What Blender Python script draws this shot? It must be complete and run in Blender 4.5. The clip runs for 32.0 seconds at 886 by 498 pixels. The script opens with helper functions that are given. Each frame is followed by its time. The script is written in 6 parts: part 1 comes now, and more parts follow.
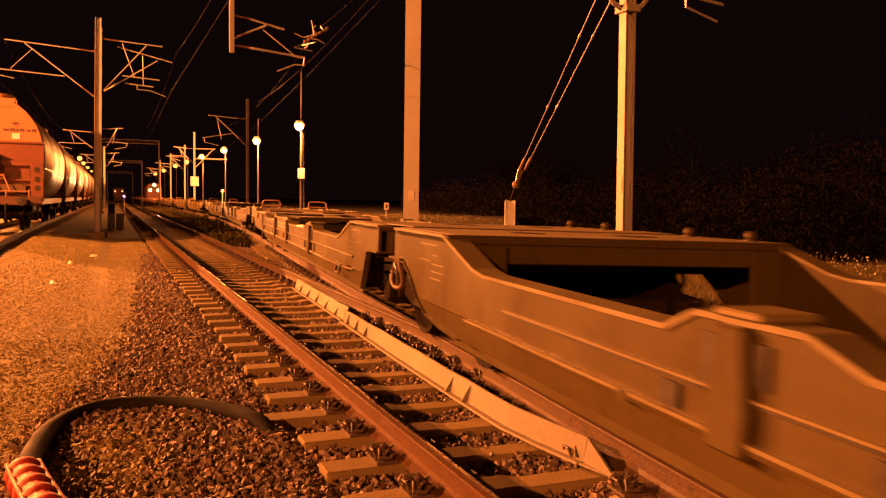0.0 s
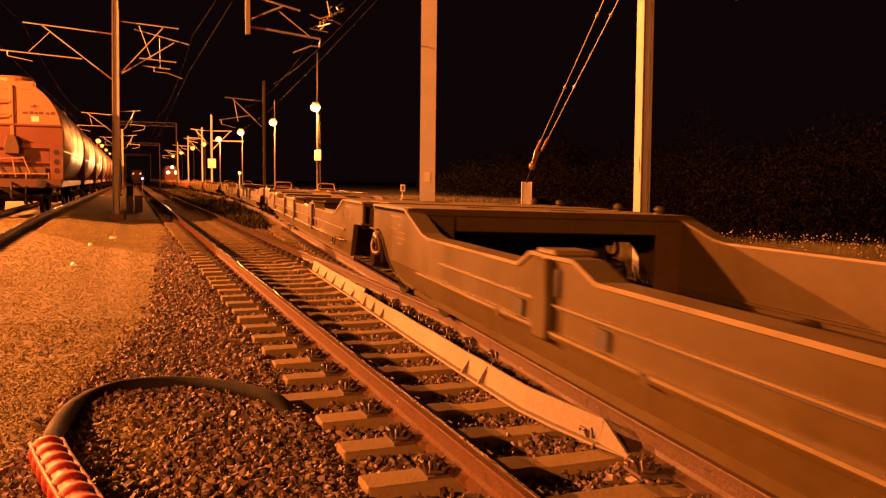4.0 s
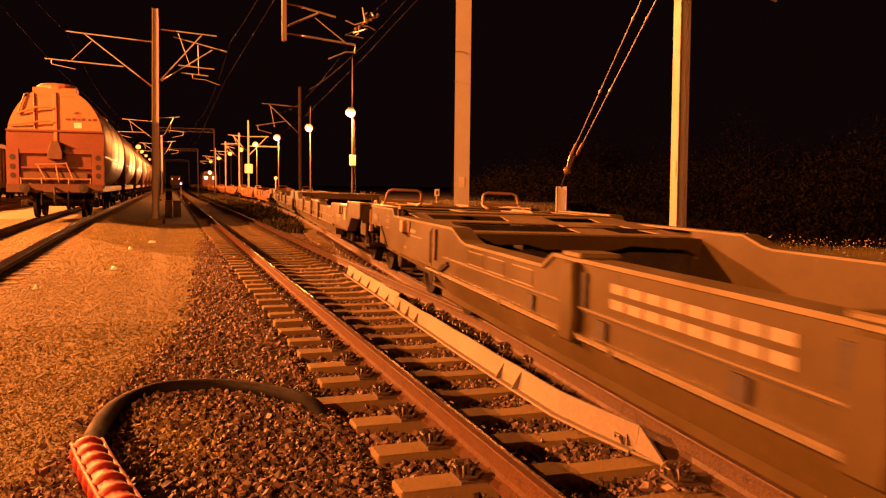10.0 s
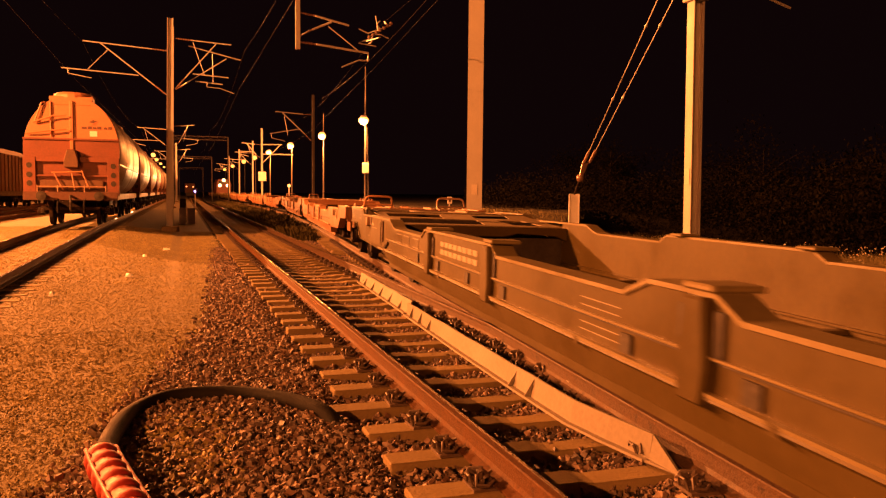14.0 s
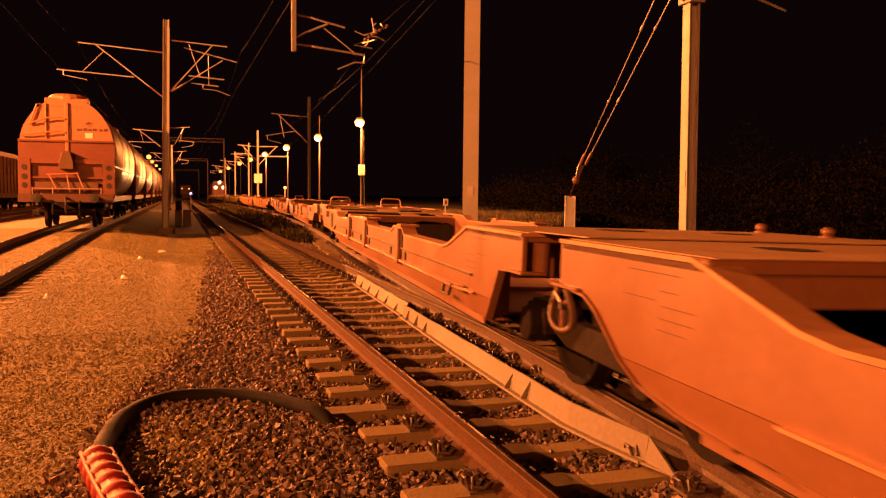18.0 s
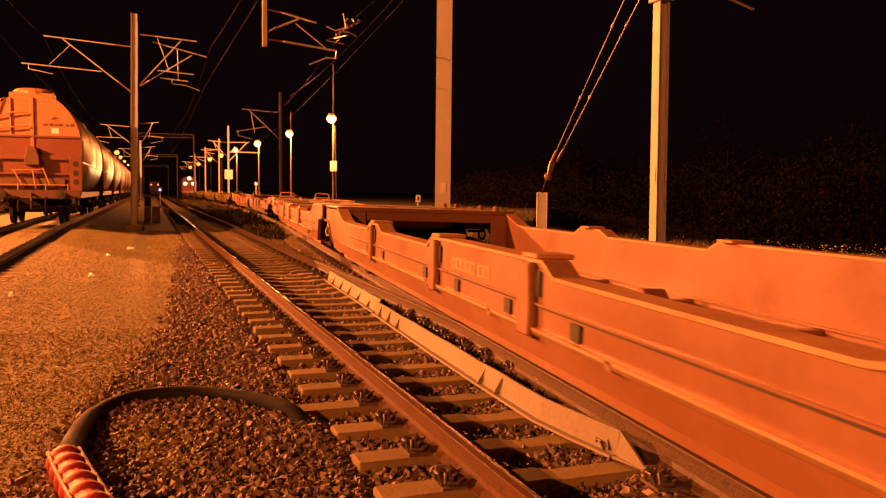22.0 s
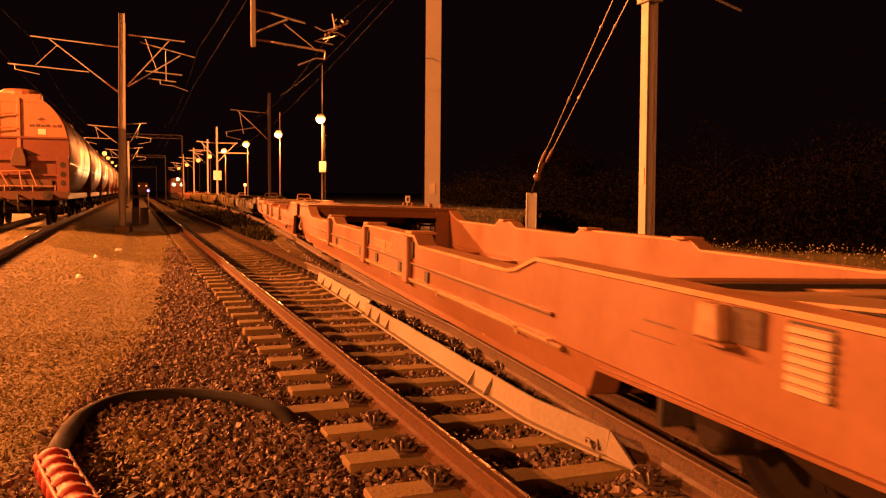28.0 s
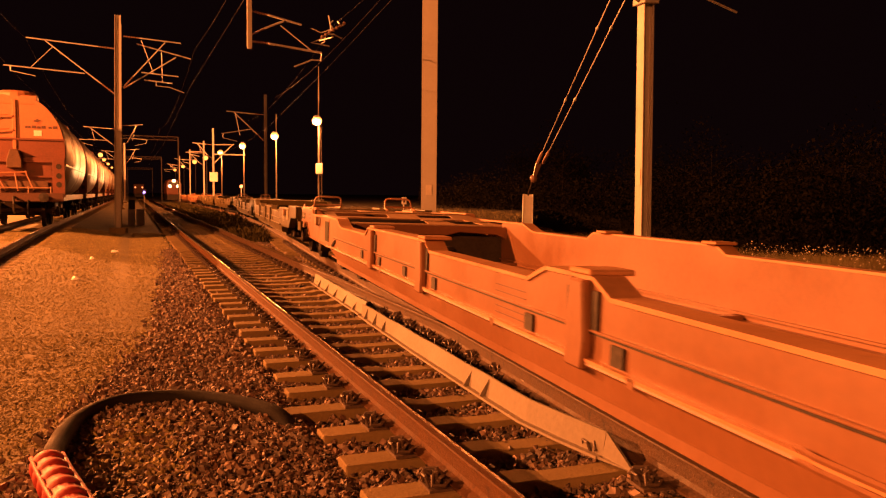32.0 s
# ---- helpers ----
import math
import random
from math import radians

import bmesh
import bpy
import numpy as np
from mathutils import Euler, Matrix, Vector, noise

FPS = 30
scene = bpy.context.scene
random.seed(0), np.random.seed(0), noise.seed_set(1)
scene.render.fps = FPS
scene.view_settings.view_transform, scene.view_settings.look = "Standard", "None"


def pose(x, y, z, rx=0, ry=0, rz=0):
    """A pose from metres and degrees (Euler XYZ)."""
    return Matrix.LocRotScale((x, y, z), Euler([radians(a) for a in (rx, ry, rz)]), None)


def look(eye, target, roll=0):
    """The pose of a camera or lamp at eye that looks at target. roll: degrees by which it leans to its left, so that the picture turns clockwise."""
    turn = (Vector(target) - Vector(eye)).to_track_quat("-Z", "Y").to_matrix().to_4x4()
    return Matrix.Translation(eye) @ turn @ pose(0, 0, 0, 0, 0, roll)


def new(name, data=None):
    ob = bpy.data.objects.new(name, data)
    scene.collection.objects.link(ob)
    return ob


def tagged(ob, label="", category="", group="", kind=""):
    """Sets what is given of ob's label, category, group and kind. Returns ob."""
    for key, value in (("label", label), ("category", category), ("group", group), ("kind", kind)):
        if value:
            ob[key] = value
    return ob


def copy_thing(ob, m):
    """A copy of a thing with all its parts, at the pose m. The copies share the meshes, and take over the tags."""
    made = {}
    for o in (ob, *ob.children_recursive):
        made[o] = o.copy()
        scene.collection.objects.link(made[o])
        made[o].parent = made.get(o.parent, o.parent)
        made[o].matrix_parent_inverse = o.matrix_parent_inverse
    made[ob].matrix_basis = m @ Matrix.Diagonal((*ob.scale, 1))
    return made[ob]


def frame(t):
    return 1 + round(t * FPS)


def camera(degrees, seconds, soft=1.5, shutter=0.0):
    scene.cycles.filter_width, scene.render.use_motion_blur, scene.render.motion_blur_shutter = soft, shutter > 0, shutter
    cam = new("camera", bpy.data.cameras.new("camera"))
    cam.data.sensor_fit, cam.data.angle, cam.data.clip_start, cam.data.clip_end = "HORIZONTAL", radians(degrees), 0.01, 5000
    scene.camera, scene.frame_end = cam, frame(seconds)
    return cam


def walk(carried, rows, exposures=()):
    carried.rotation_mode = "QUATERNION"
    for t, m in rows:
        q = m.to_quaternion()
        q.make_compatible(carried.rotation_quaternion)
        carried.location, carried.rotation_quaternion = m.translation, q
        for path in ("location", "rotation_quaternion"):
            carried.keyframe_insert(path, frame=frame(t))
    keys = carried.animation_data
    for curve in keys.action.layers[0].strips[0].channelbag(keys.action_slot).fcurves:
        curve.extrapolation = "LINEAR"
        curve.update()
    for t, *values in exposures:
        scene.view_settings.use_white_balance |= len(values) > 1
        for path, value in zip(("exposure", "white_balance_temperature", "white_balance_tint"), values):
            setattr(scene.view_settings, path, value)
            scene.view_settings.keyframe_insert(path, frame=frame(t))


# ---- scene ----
from mathutils import geometry

# ---------------------------------------------------------------- camera
EYE = (0.0, 0.0, 1.39)
cam = camera(57.8, 32.0, soft=1.28, shutter=0.25)
# seconds, turn to the left, tilt up, lean (degrees)
TURNS = [(0, -22.43, -3.43, 0.81), (0.5, -22.36, -3.82, 0.77), (1, -22.16, -4.06, 0.74), (1.5, -21.97, -4.27, 0.71), (2, -21.78, -4.40, 0.74), (2.5, -21.61, -4.52, 0.71), (3, -21.46, -4.64, 0.82), (3.5, -21.39, -4.72, 0.74), (5.5, -20.69, -4.74, 0.69), (6, -20.39, -4.70, 0.67), (6.5, -20.09, -4.68, 0.64), (7, -20.02, -4.66, 0.65), (7.5, -19.93, -4.65, 0.65), (8, -19.79, -4.63, 0.62), (8.5, -19.57, -4.63, 0.60), (9, -19.33, -4.57, 0.63), (9.5, -19.07, -4.54, 0.62), (10, -18.83, -4.45, 0.59), (10.5, -18.58, -4.39, 0.54), (11, -18.38, -4.29, 0.59), (11.5, -18.20, -4.20, 0.57), (12, -18.06, -4.14, 0.55), (12.5, -17.97, -4.07, 0.52), (13, -17.93, -4.00, 0.59), (13.5, -17.90, -3.98, 0.50), (14, -17.92, -3.92, 0.56), (14.5, -17.99, -3.89, 0.55), (16.5, -18.13, -3.78, 0.54), (17, -18.14, -3.78, 0.56), (17.5, -18.16, -3.78, 0.56), (18, -18.20, -3.77, 0.58), (18.5, -18.25, -3.76, 0.60), (19, -18.27, -3.77, 0.58), (19.5, -18.27, -3.76, 0.59), (20, -18.28, -3.77, 0.54), (20.5, -18.38, -3.75, 0.60), (21, -18.70, -3.77, 0.63), (21.5, -19.33, -3.85, 0.62), (22, -20.17, -4.01, 0.61), (22.5, -21.03, -4.14, 0.61), (23, -21.16, -4.20, 0.58), (23.5, -21.16, -4.20, 0.59), (24, -21.22, -4.23, 0.59), (24.5, -21.35, -4.25, 0.57), (25, -21.41, -4.25, 0.58), (25.5, -21.40, -4.25, 0.56), (27.5, -20.91, -3.98, 0.51), (28, -20.91, -3.96, 0.52), (28.5, -20.98, -3.92, 0.51), (29, -21.08, -3.89, 0.54), (29.5, -21.14, -3.88, 0.54), (30, -21.18, -3.87, 0.53), (30.5, -21.19, -3.85, 0.53), (31, -21.19, -3.84, 0.53), (31.5, -21.19, -3.83, 0.57), (32, -21.16, -3.85, 0.50)]
walk(cam, [(t, pose(*EYE, 0, 0, yaw) @ pose(0, 0, 0, 90 + tilt) @ pose(0, 0, 0, 0, 0, lean)) for t, yaw, tilt, lean in TURNS], exposures=[(0.0, 0.64, 6500, 14), (13.0, 0.62, 6500, 14), (17.5, 0.37, 6500, 20), (32.0, 0.35, 6500, 20)])

# ---------------------------------------------------------------- light: a night sky and sodium lamps
world = bpy.data.worlds.new("night_sky")
scene.world = world
world.use_nodes = True
world.node_tree.nodes["Background"].inputs[0].default_value = (0.60, 0.20, 0.22, 1)
world.node_tree.nodes["Background"].inputs[1].default_value = 0.0045
SODIUM = (1.0, 0.259, 0.050)


def lamp_light(name, at, watts, radius=0.16, color=SODIUM):
    light = bpy.data.lights.new(name, "POINT")
    light.energy, light.color, light.shadow_soft_size = watts, color, radius
    ob = new(name, light)
    ob.location = at
    return tagged(ob, "sodium lamp light", "light", kind="light")


YARD_LAMPS = [(-18.5, 21.0, 9.4, 61500), (-26.0, 75.0, 20.0, 390000), (-18.5, -18.0, 9.4, 29000)]
for x, y, z, watts in YARD_LAMPS:
    lamp_light("yard_light", (x, y, z - 0.16), watts)

# ---------------------------------------------------------------- materials


def mat(name, color, rough=0.7, metal=0.0, vary=0.25, fine=40.0, coarse=2.5, bump=0.25, stain=None, stain_at=0.6, coat=0.0, island=0.0, each=0.0, space="Object", stretch=(1, 1, 1), palette=None):
    """A surface: base colour varied at two scales, worn stains, fine relief."""
    m = bpy.data.materials.new(name)
    m.use_nodes = True
    tree = m.node_tree
    n, link = tree.nodes, tree.links.new
    b = n["Principled BSDF"]
    co = n.new("ShaderNodeTexCoord")
    mp = n.new("ShaderNodeMapping")
    mp.inputs["Scale"].default_value = stretch
    link(co.outputs[space], mp.inputs[0])

    def noise_tex(scale, detail=4.0, rough_=0.6):
        t = n.new("ShaderNodeTexNoise")
        t.inputs["Scale"].default_value, t.inputs["Detail"].default_value, t.inputs["Roughness"].default_value = scale, detail, rough_
        link(mp.outputs[0], t.inputs["Vector"])
        return t.outputs["Fac"]

    f1, f2 = noise_tex(fine), noise_tex(coarse)
    add = n.new("ShaderNodeMath")
    add.operation = "ADD"
    link(f1, add.inputs[0]), link(f2, add.inputs[1])
    factor = add.outputs[0]
    for on, source in ((island, "ShaderNodeNewGeometry"), (each, "ShaderNodeObjectInfo")):
        if on:
            s = n.new(source)
            ma = n.new("ShaderNodeMath")
            ma.operation = "MULTIPLY_ADD"
            link(s.outputs["Random Per Island" if on is island and source.endswith("Geometry") else "Random"], ma.inputs[0])
            ma.inputs[1].default_value = on
            link(factor, ma.inputs[2])
            factor = ma.outputs[0]
    rng = n.new("ShaderNodeMapRange")
    top = 1.4 + island + each
    rng.inputs["From Min"].default_value, rng.inputs["From Max"].default_value = 0.6, top
    rng.inputs["To Min"].default_value, rng.inputs["To Max"].default_value = 1 - vary, 1 + vary
    link(factor, rng.inputs["Value"])
    mul = n.new("ShaderNodeMixRGB")
    mul.blend_type = "MULTIPLY"
    mul.inputs[0].default_value = 1.0
    mul.inputs[1].default_value = (*color, 1)
    link(rng.outputs[0], mul.inputs[2])
    if palette:
        ramp_, geo = n.new("ShaderNodeValToRGB"), n.new("ShaderNodeNewGeometry")
        stops = ramp_.color_ramp.elements
        for i in range(len(palette) - 2):
            stops.new(0.5)
        for i, c in enumerate(palette):
            stops[i].position, stops[i].color = i / (len(palette) - 1), (*c, 1)
        link(geo.outputs["Random Per Island"], ramp_.inputs[0]), link(ramp_.outputs[0], mul.inputs[1])
    out = mul.outputs[0]
    if stain:
        ramp = n.new("ShaderNodeMapRange")
        ramp.inputs["From Min"].default_value, ramp.inputs["From Max"].default_value = stain_at, stain_at + 0.12
        link(noise_tex(coarse * 2.3, 7.0, 0.68), ramp.inputs["Value"])
        mix = n.new("ShaderNodeMixRGB")
        mix.inputs[2].default_value = (*stain, 1)
        link(ramp.outputs[0], mix.inputs[0]), link(out, mix.inputs[1])
        out = mix.outputs[0]
    link(out, b.inputs["Base Color"])
    b.inputs["Metallic"].default_value = metal
    rr = n.new("ShaderNodeMapRange")
    rr.inputs["From Min"].default_value, rr.inputs["From Max"].default_value = 0.3, 0.7
    rr.inputs["To Min"].default_value, rr.inputs["To Max"].default_value = max(rough - 0.12, 0.05), min(rough + 0.12, 1)
    link(f2, rr.inputs["Value"]), link(rr.outputs[0], b.inputs["Roughness"])
    b.inputs["Coat Weight"].default_value = coat
    if bump:
        bp = n.new("ShaderNodeBump")
        bp.inputs["Strength"].default_value, bp.inputs["Distance"].default_value = bump, 0.012
        link(f1, bp.inputs["Height"]), link(bp.outputs[0], b.inputs["Normal"])
    return m


def glow(name, color, strength):
    m = bpy.data.materials.new(name)
    m.use_nodes = True
    b = m.node_tree.nodes["Principled BSDF"]
    b.inputs["Base Color"].default_value = (0.8, 0.7, 0.5, 1)
    b.inputs["Emission Color"].default_value = (*color, 1)
    b.inputs["Emission Strength"].default_value = strength
    return m


GRAVEL = mat("trodden_gravel", (0.180, 0.144, 0.064), 0.9, vary=0.5, fine=46, coarse=1.1, bump=0.7, stain=(0.165, 0.128, 0.058), stain_at=0.57, space="Object")
PEBBLE = mat("pebble", (0.290, 0.255, 0.166), 0.85, vary=0.45, fine=60, bump=0.5, palette=[(0.185, 0.145, 0.054), (0.285, 0.226, 0.084), (0.240, 0.188, 0.070), (0.405, 0.332, 0.148), (0.268, 0.212, 0.080)])
STONE = mat("ballast_stone", (0.165, 0.139, 0.126), 0.7, vary=0.35, fine=50, bump=0.2, stain=(0.113, 0.078, 0.052), stain_at=0.68, palette=[(0.052, 0.040, 0.038), (0.155, 0.116, 0.096), (0.095, 0.068, 0.058), (0.238, 0.170, 0.128), (0.130, 0.068, 0.042), (0.185, 0.138, 0.115), (0.345, 0.250, 0.185)])
BED = mat("ballast_bed", (0.045, 0.038, 0.032), 0.95, vary=0.6, fine=22, coarse=3, bump=1.0)
EARTH = mat("dark_earth", (0.045, 0.038, 0.028), 0.95, vary=0.5, fine=9, coarse=0.3, bump=1.0)
CONCRETE = mat("sleeper_concrete", (0.2120, 0.1568, 0.0736), 0.85, vary=0.3, fine=45, coarse=5, bump=0.5, stain=(0.1600, 0.1058, 0.0496), stain_at=0.58, each=0.5)
RUST = mat("rail_rust", (0.090, 0.042, 0.017), 0.75, vary=0.35, fine=60, coarse=6, bump=0.5, stain=(0.055, 0.028, 0.018), stain_at=0.56)
# rail head kept matt so that no glint shows beside the joining track
RAILDULL = mat("glintless_rail_head", (0.10, 0.062, 0.038), 0.72, metal=0.2, vary=0.25, fine=60, coarse=3, bump=0.1)
RAILTOP = mat("rail_head_polished", (0.32, 0.26, 0.21), 0.25, metal=1.0, vary=0.12, fine=80, coarse=2, bump=0.05)
FASTEN = mat("greasy_fastener", (0.085, 0.056, 0.040), 0.6, vary=0.5, fine=50, bump=0.4)
MASTCON = mat("galvanised_steel", (0.40, 0.37, 0.33), 0.6, metal=0.12, vary=0.16, fine=30, coarse=1.2, bump=0.15, stain=(0.36, 0.32, 0.27), stain_at=0.62)
GALV = mat("zinc_tube", (0.55, 0.53, 0.50), 0.45, metal=0.5, vary=0.15, fine=30, bump=0.1)
FARSTEEL = mat("weathered_lattice_steel", (0.07, 0.06, 0.052), 0.7, metal=0.2, vary=0.3, fine=20, bump=0.1)
STENCIL = mat("faded_stencil_paint", (0.255, 0.221, 0.170), 0.7, vary=0.3, fine=40, bump=0.0)
WIRE = mat("copper_wire", (0.018, 0.014, 0.011), 0.5, metal=0.6, vary=0.2, bump=0.0)
INSUL = mat("brown_insulator", (0.20, 0.12, 0.085), 0.3, vary=0.2, bump=0.0, coat=0.5)
GREYPAINT = mat("dusty_grey_paint", (0.0635, 0.0436, 0.0112), 0.46, vary=0.22, fine=18, coarse=1.1, bump=0.12, stain=(0.0501, 0.0343, 0.0096), stain_at=0.60)
PIPEMAT = mat("dull_brake_pipe", (0.17, 0.092, 0.030), 0.6, vary=0.3, fine=30, bump=0.1)
REDPAINT = mat("orange_red_paint", (0.2116, 0.0948, 0.0415), 0.42, vary=0.16, fine=18, coarse=0.9, bump=0.10, stain=(0.2093, 0.0810, 0.0373), stain_at=0.63)
DARKSTEEL = mat("grimy_steel", (0.042, 0.034, 0.028), 0.65, metal=0.2, vary=0.5, fine=25, coarse=3, bump=0.4)
# iron and wheel colours near black, holding the shade below the wagons
BRAKEDUST = mat("darkened_brake_dusted_iron", (0.019, 0.012, 0.008), 0.85, vary=0.5, fine=30, coarse=4, bump=0.5)
TYRE = mat("wheel_steel", (0.013, 0.009, 0.007), 0.8, metal=0.1, vary=0.3, fine=40, bump=0.1)
WHITEPAINT = mat("chalk_white_paint", (0.74, 0.72, 0.68), 0.6, vary=0.12, fine=30, bump=0.08, stain=(0.45, 0.40, 0.33), stain_at=0.64)
BOARDMAT = mat("weathered_white_board", (0.2195, 0.1906, 0.1512), 0.7, vary=0.2, fine=26, coarse=2.2, bump=0.2, stain=(0.1934, 0.1562, 0.1152), stain_at=0.64)
RUBBER = mat("black_rubber", (0.014, 0.012, 0.011), 0.75, vary=0.3, fine=60, bump=0.3)
REDSLEEVE = mat("red_plastic", (0.42, 0.045, 0.027), 0.6, vary=0.3, fine=40, bump=0.25, coat=0.0)
OLIVE = mat("dark_olive_panel", (0.033, 0.026, 0.008), 0.6, vary=0.3, fine=24, bump=0.05)
# rail rust darkened to put the shade beside the guard board into colour
POINTRUST = mat("shade_darkened_brown", (0.070, 0.038, 0.019), 0.7, vary=0.4, fine=50, coarse=5, bump=0.5, stain=(0.030, 0.018, 0.012), stain_at=0.55)
DULLPLATE = mat("dusty_number_plate", (0.50, 0.45, 0.38), 0.65, vary=0.2, fine=30, bump=0.05)
CREAM = mat("cream_hopper_paint", (0.215, 0.150, 0.082), 0.42, vary=0.12, fine=14, coarse=0.8, bump=0.06, stain=(0.165, 0.110, 0.062), stain_at=0.60, coat=0.0)
MAROON = mat("oxide_red_paint", (0.150, 0.048, 0.026), 0.6, vary=0.25, fine=20, coarse=1.5, bump=0.1, stain=(0.10, 0.04, 0.025), stain_at=0.6)
COVERED = mat("dull_brown_wagon_paint", (0.085, 0.036, 0.022), 0.7, vary=0.3, fine=16, coarse=0.9, bump=0.1)
HANDLE = mat("worn_handrail_paint", (0.34, 0.20, 0.12), 0.5, vary=0.2, fine=30, bump=0.1)
HATCHTAN = mat("bleached_hatch_paint", (0.30, 0.175, 0.09), 0.6, vary=0.3, fine=24, coarse=6, bump=0.2)
RUSTHATCH = mat("rusty_hatch_paint", (0.105, 0.052, 0.027), 0.6, vary=0.3, fine=24, coarse=6, bump=0.2)
SALMON = mat("orange_end_paint", (0.3758, 0.1661, 0.0804), 0.5, vary=0.14, fine=16, coarse=0.9, bump=0.06, stain=(0.2300, 0.0828, 0.0460), stain_at=0.64)
DECKRED = mat("dusty_red_deck", (0.31, 0.185, 0.088), 0.6, vary=0.3, fine=16, coarse=1.4, bump=0.15, stain=(0.25, 0.15, 0.075), stain_at=0.6)
DECKGREY = mat("dusty_grey_deck", (0.20, 0.152, 0.078), 0.6, vary=0.3, fine=16, coarse=1.4, bump=0.15, stain=(0.15, 0.115, 0.075), stain_at=0.6)
# edge paints paler than the sides, standing in for light on the tops
EDGERED = mat("brightened_red_edge", (0.440, 0.220, 0.101), 0.45, vary=0.2, fine=20, coarse=2.0, bump=0.1, stain=(0.317, 0.150, 0.070), stain_at=0.62)
EDGEGREY = mat("brightened_grey_edge", (0.1568, 0.1196, 0.0510), 0.45, vary=0.2, fine=20, coarse=2.0, bump=0.1, stain=(0.1216, 0.0902, 0.0480), stain_at=0.62)
VENTPAINT = mat("pale_louvre_paint", (0.40, 0.30, 0.215), 0.6, vary=0.15, fine=30, bump=0.05)
FAINT = mat("faded_yellowish_lettering", (0.275, 0.158, 0.064), 0.6, vary=0.4, fine=30, bump=0.0)
DULLMARK = mat("dull_brown_lettering", (0.150, 0.085, 0.040), 0.7, vary=0.3, fine=40, bump=0.0)
MARK = mat("dark_lettering", (0.10, 0.05, 0.04), 0.7, vary=0.1, bump=0.0)
WEED = mat("dark_weeds", (0.040, 0.034, 0.014), 0.9, vary=0.6, fine=9, bump=0.0, island=0.8)
# leaf colour near black, with the lack of light at night put in
LEAF = mat("night_darkened_foliage", (0.007, 0.006, 0.004), 0.9, vary=0.6, fine=6, coarse=0.6, bump=0.3, island=0.8)
BARK = mat("bark", (0.025, 0.02, 0.016), 0.9, vary=0.4, fine=18, bump=0.7)
TURF = mat("grassy_earth", (0.052, 0.040, 0.017), 0.95, vary=0.7, fine=40, coarse=1.2, bump=1.0, stain=(0.020, 0.016, 0.008), stain_at=0.55)
GRASS = mat("dry_grass", (0.144, 0.115, 0.038), 0.85, vary=0.5, fine=10, bump=0.0, island=0.9)
FLOWER = mat("pale_seed_heads", (0.62, 0.55, 0.40), 0.8, vary=0.3, bump=0.0, island=0.5)
GLASSDARK = mat("dark_glass", (0.02, 0.02, 0.022), 0.08, vary=0.1, bump=0.0, coat=1.0)
SODIUM_GLOW = glow("burning_sodium", (1.0, 0.36, 0.06), 2.3)
HEAD_GLOW = glow("headlight_glow", (1.0, 0.55, 0.26), 6.0)
BLUE_GLOW = glow("blue_signal_glow", (0.35, 0.25, 1.0), 4.0)
RED_GLOW = glow("red_lamp_glow", (1.0, 0.20, 0.05), 4.0)

for m_, level in ((LEAF, 0.02), (WEED, 0.05), (BARK, 0.05), (EARTH, 0.15), (TURF, 0.15), (BRAKEDUST, 0.12), (TYRE, 0.08), (DARKSTEEL, 0.3), (POINTRUST, 0.3), (RUST, 0.12), (CONCRETE, 0.2), (BOARDMAT, 0.25), (OLIVE, 0.1), (RUBBER, 0.15), (GREYPAINT, 0.2)):
    m_.node_tree.nodes["Principled BSDF"].inputs["Specular IOR Level"].default_value = level

# ---------------------------------------------------------------- mesh helpers


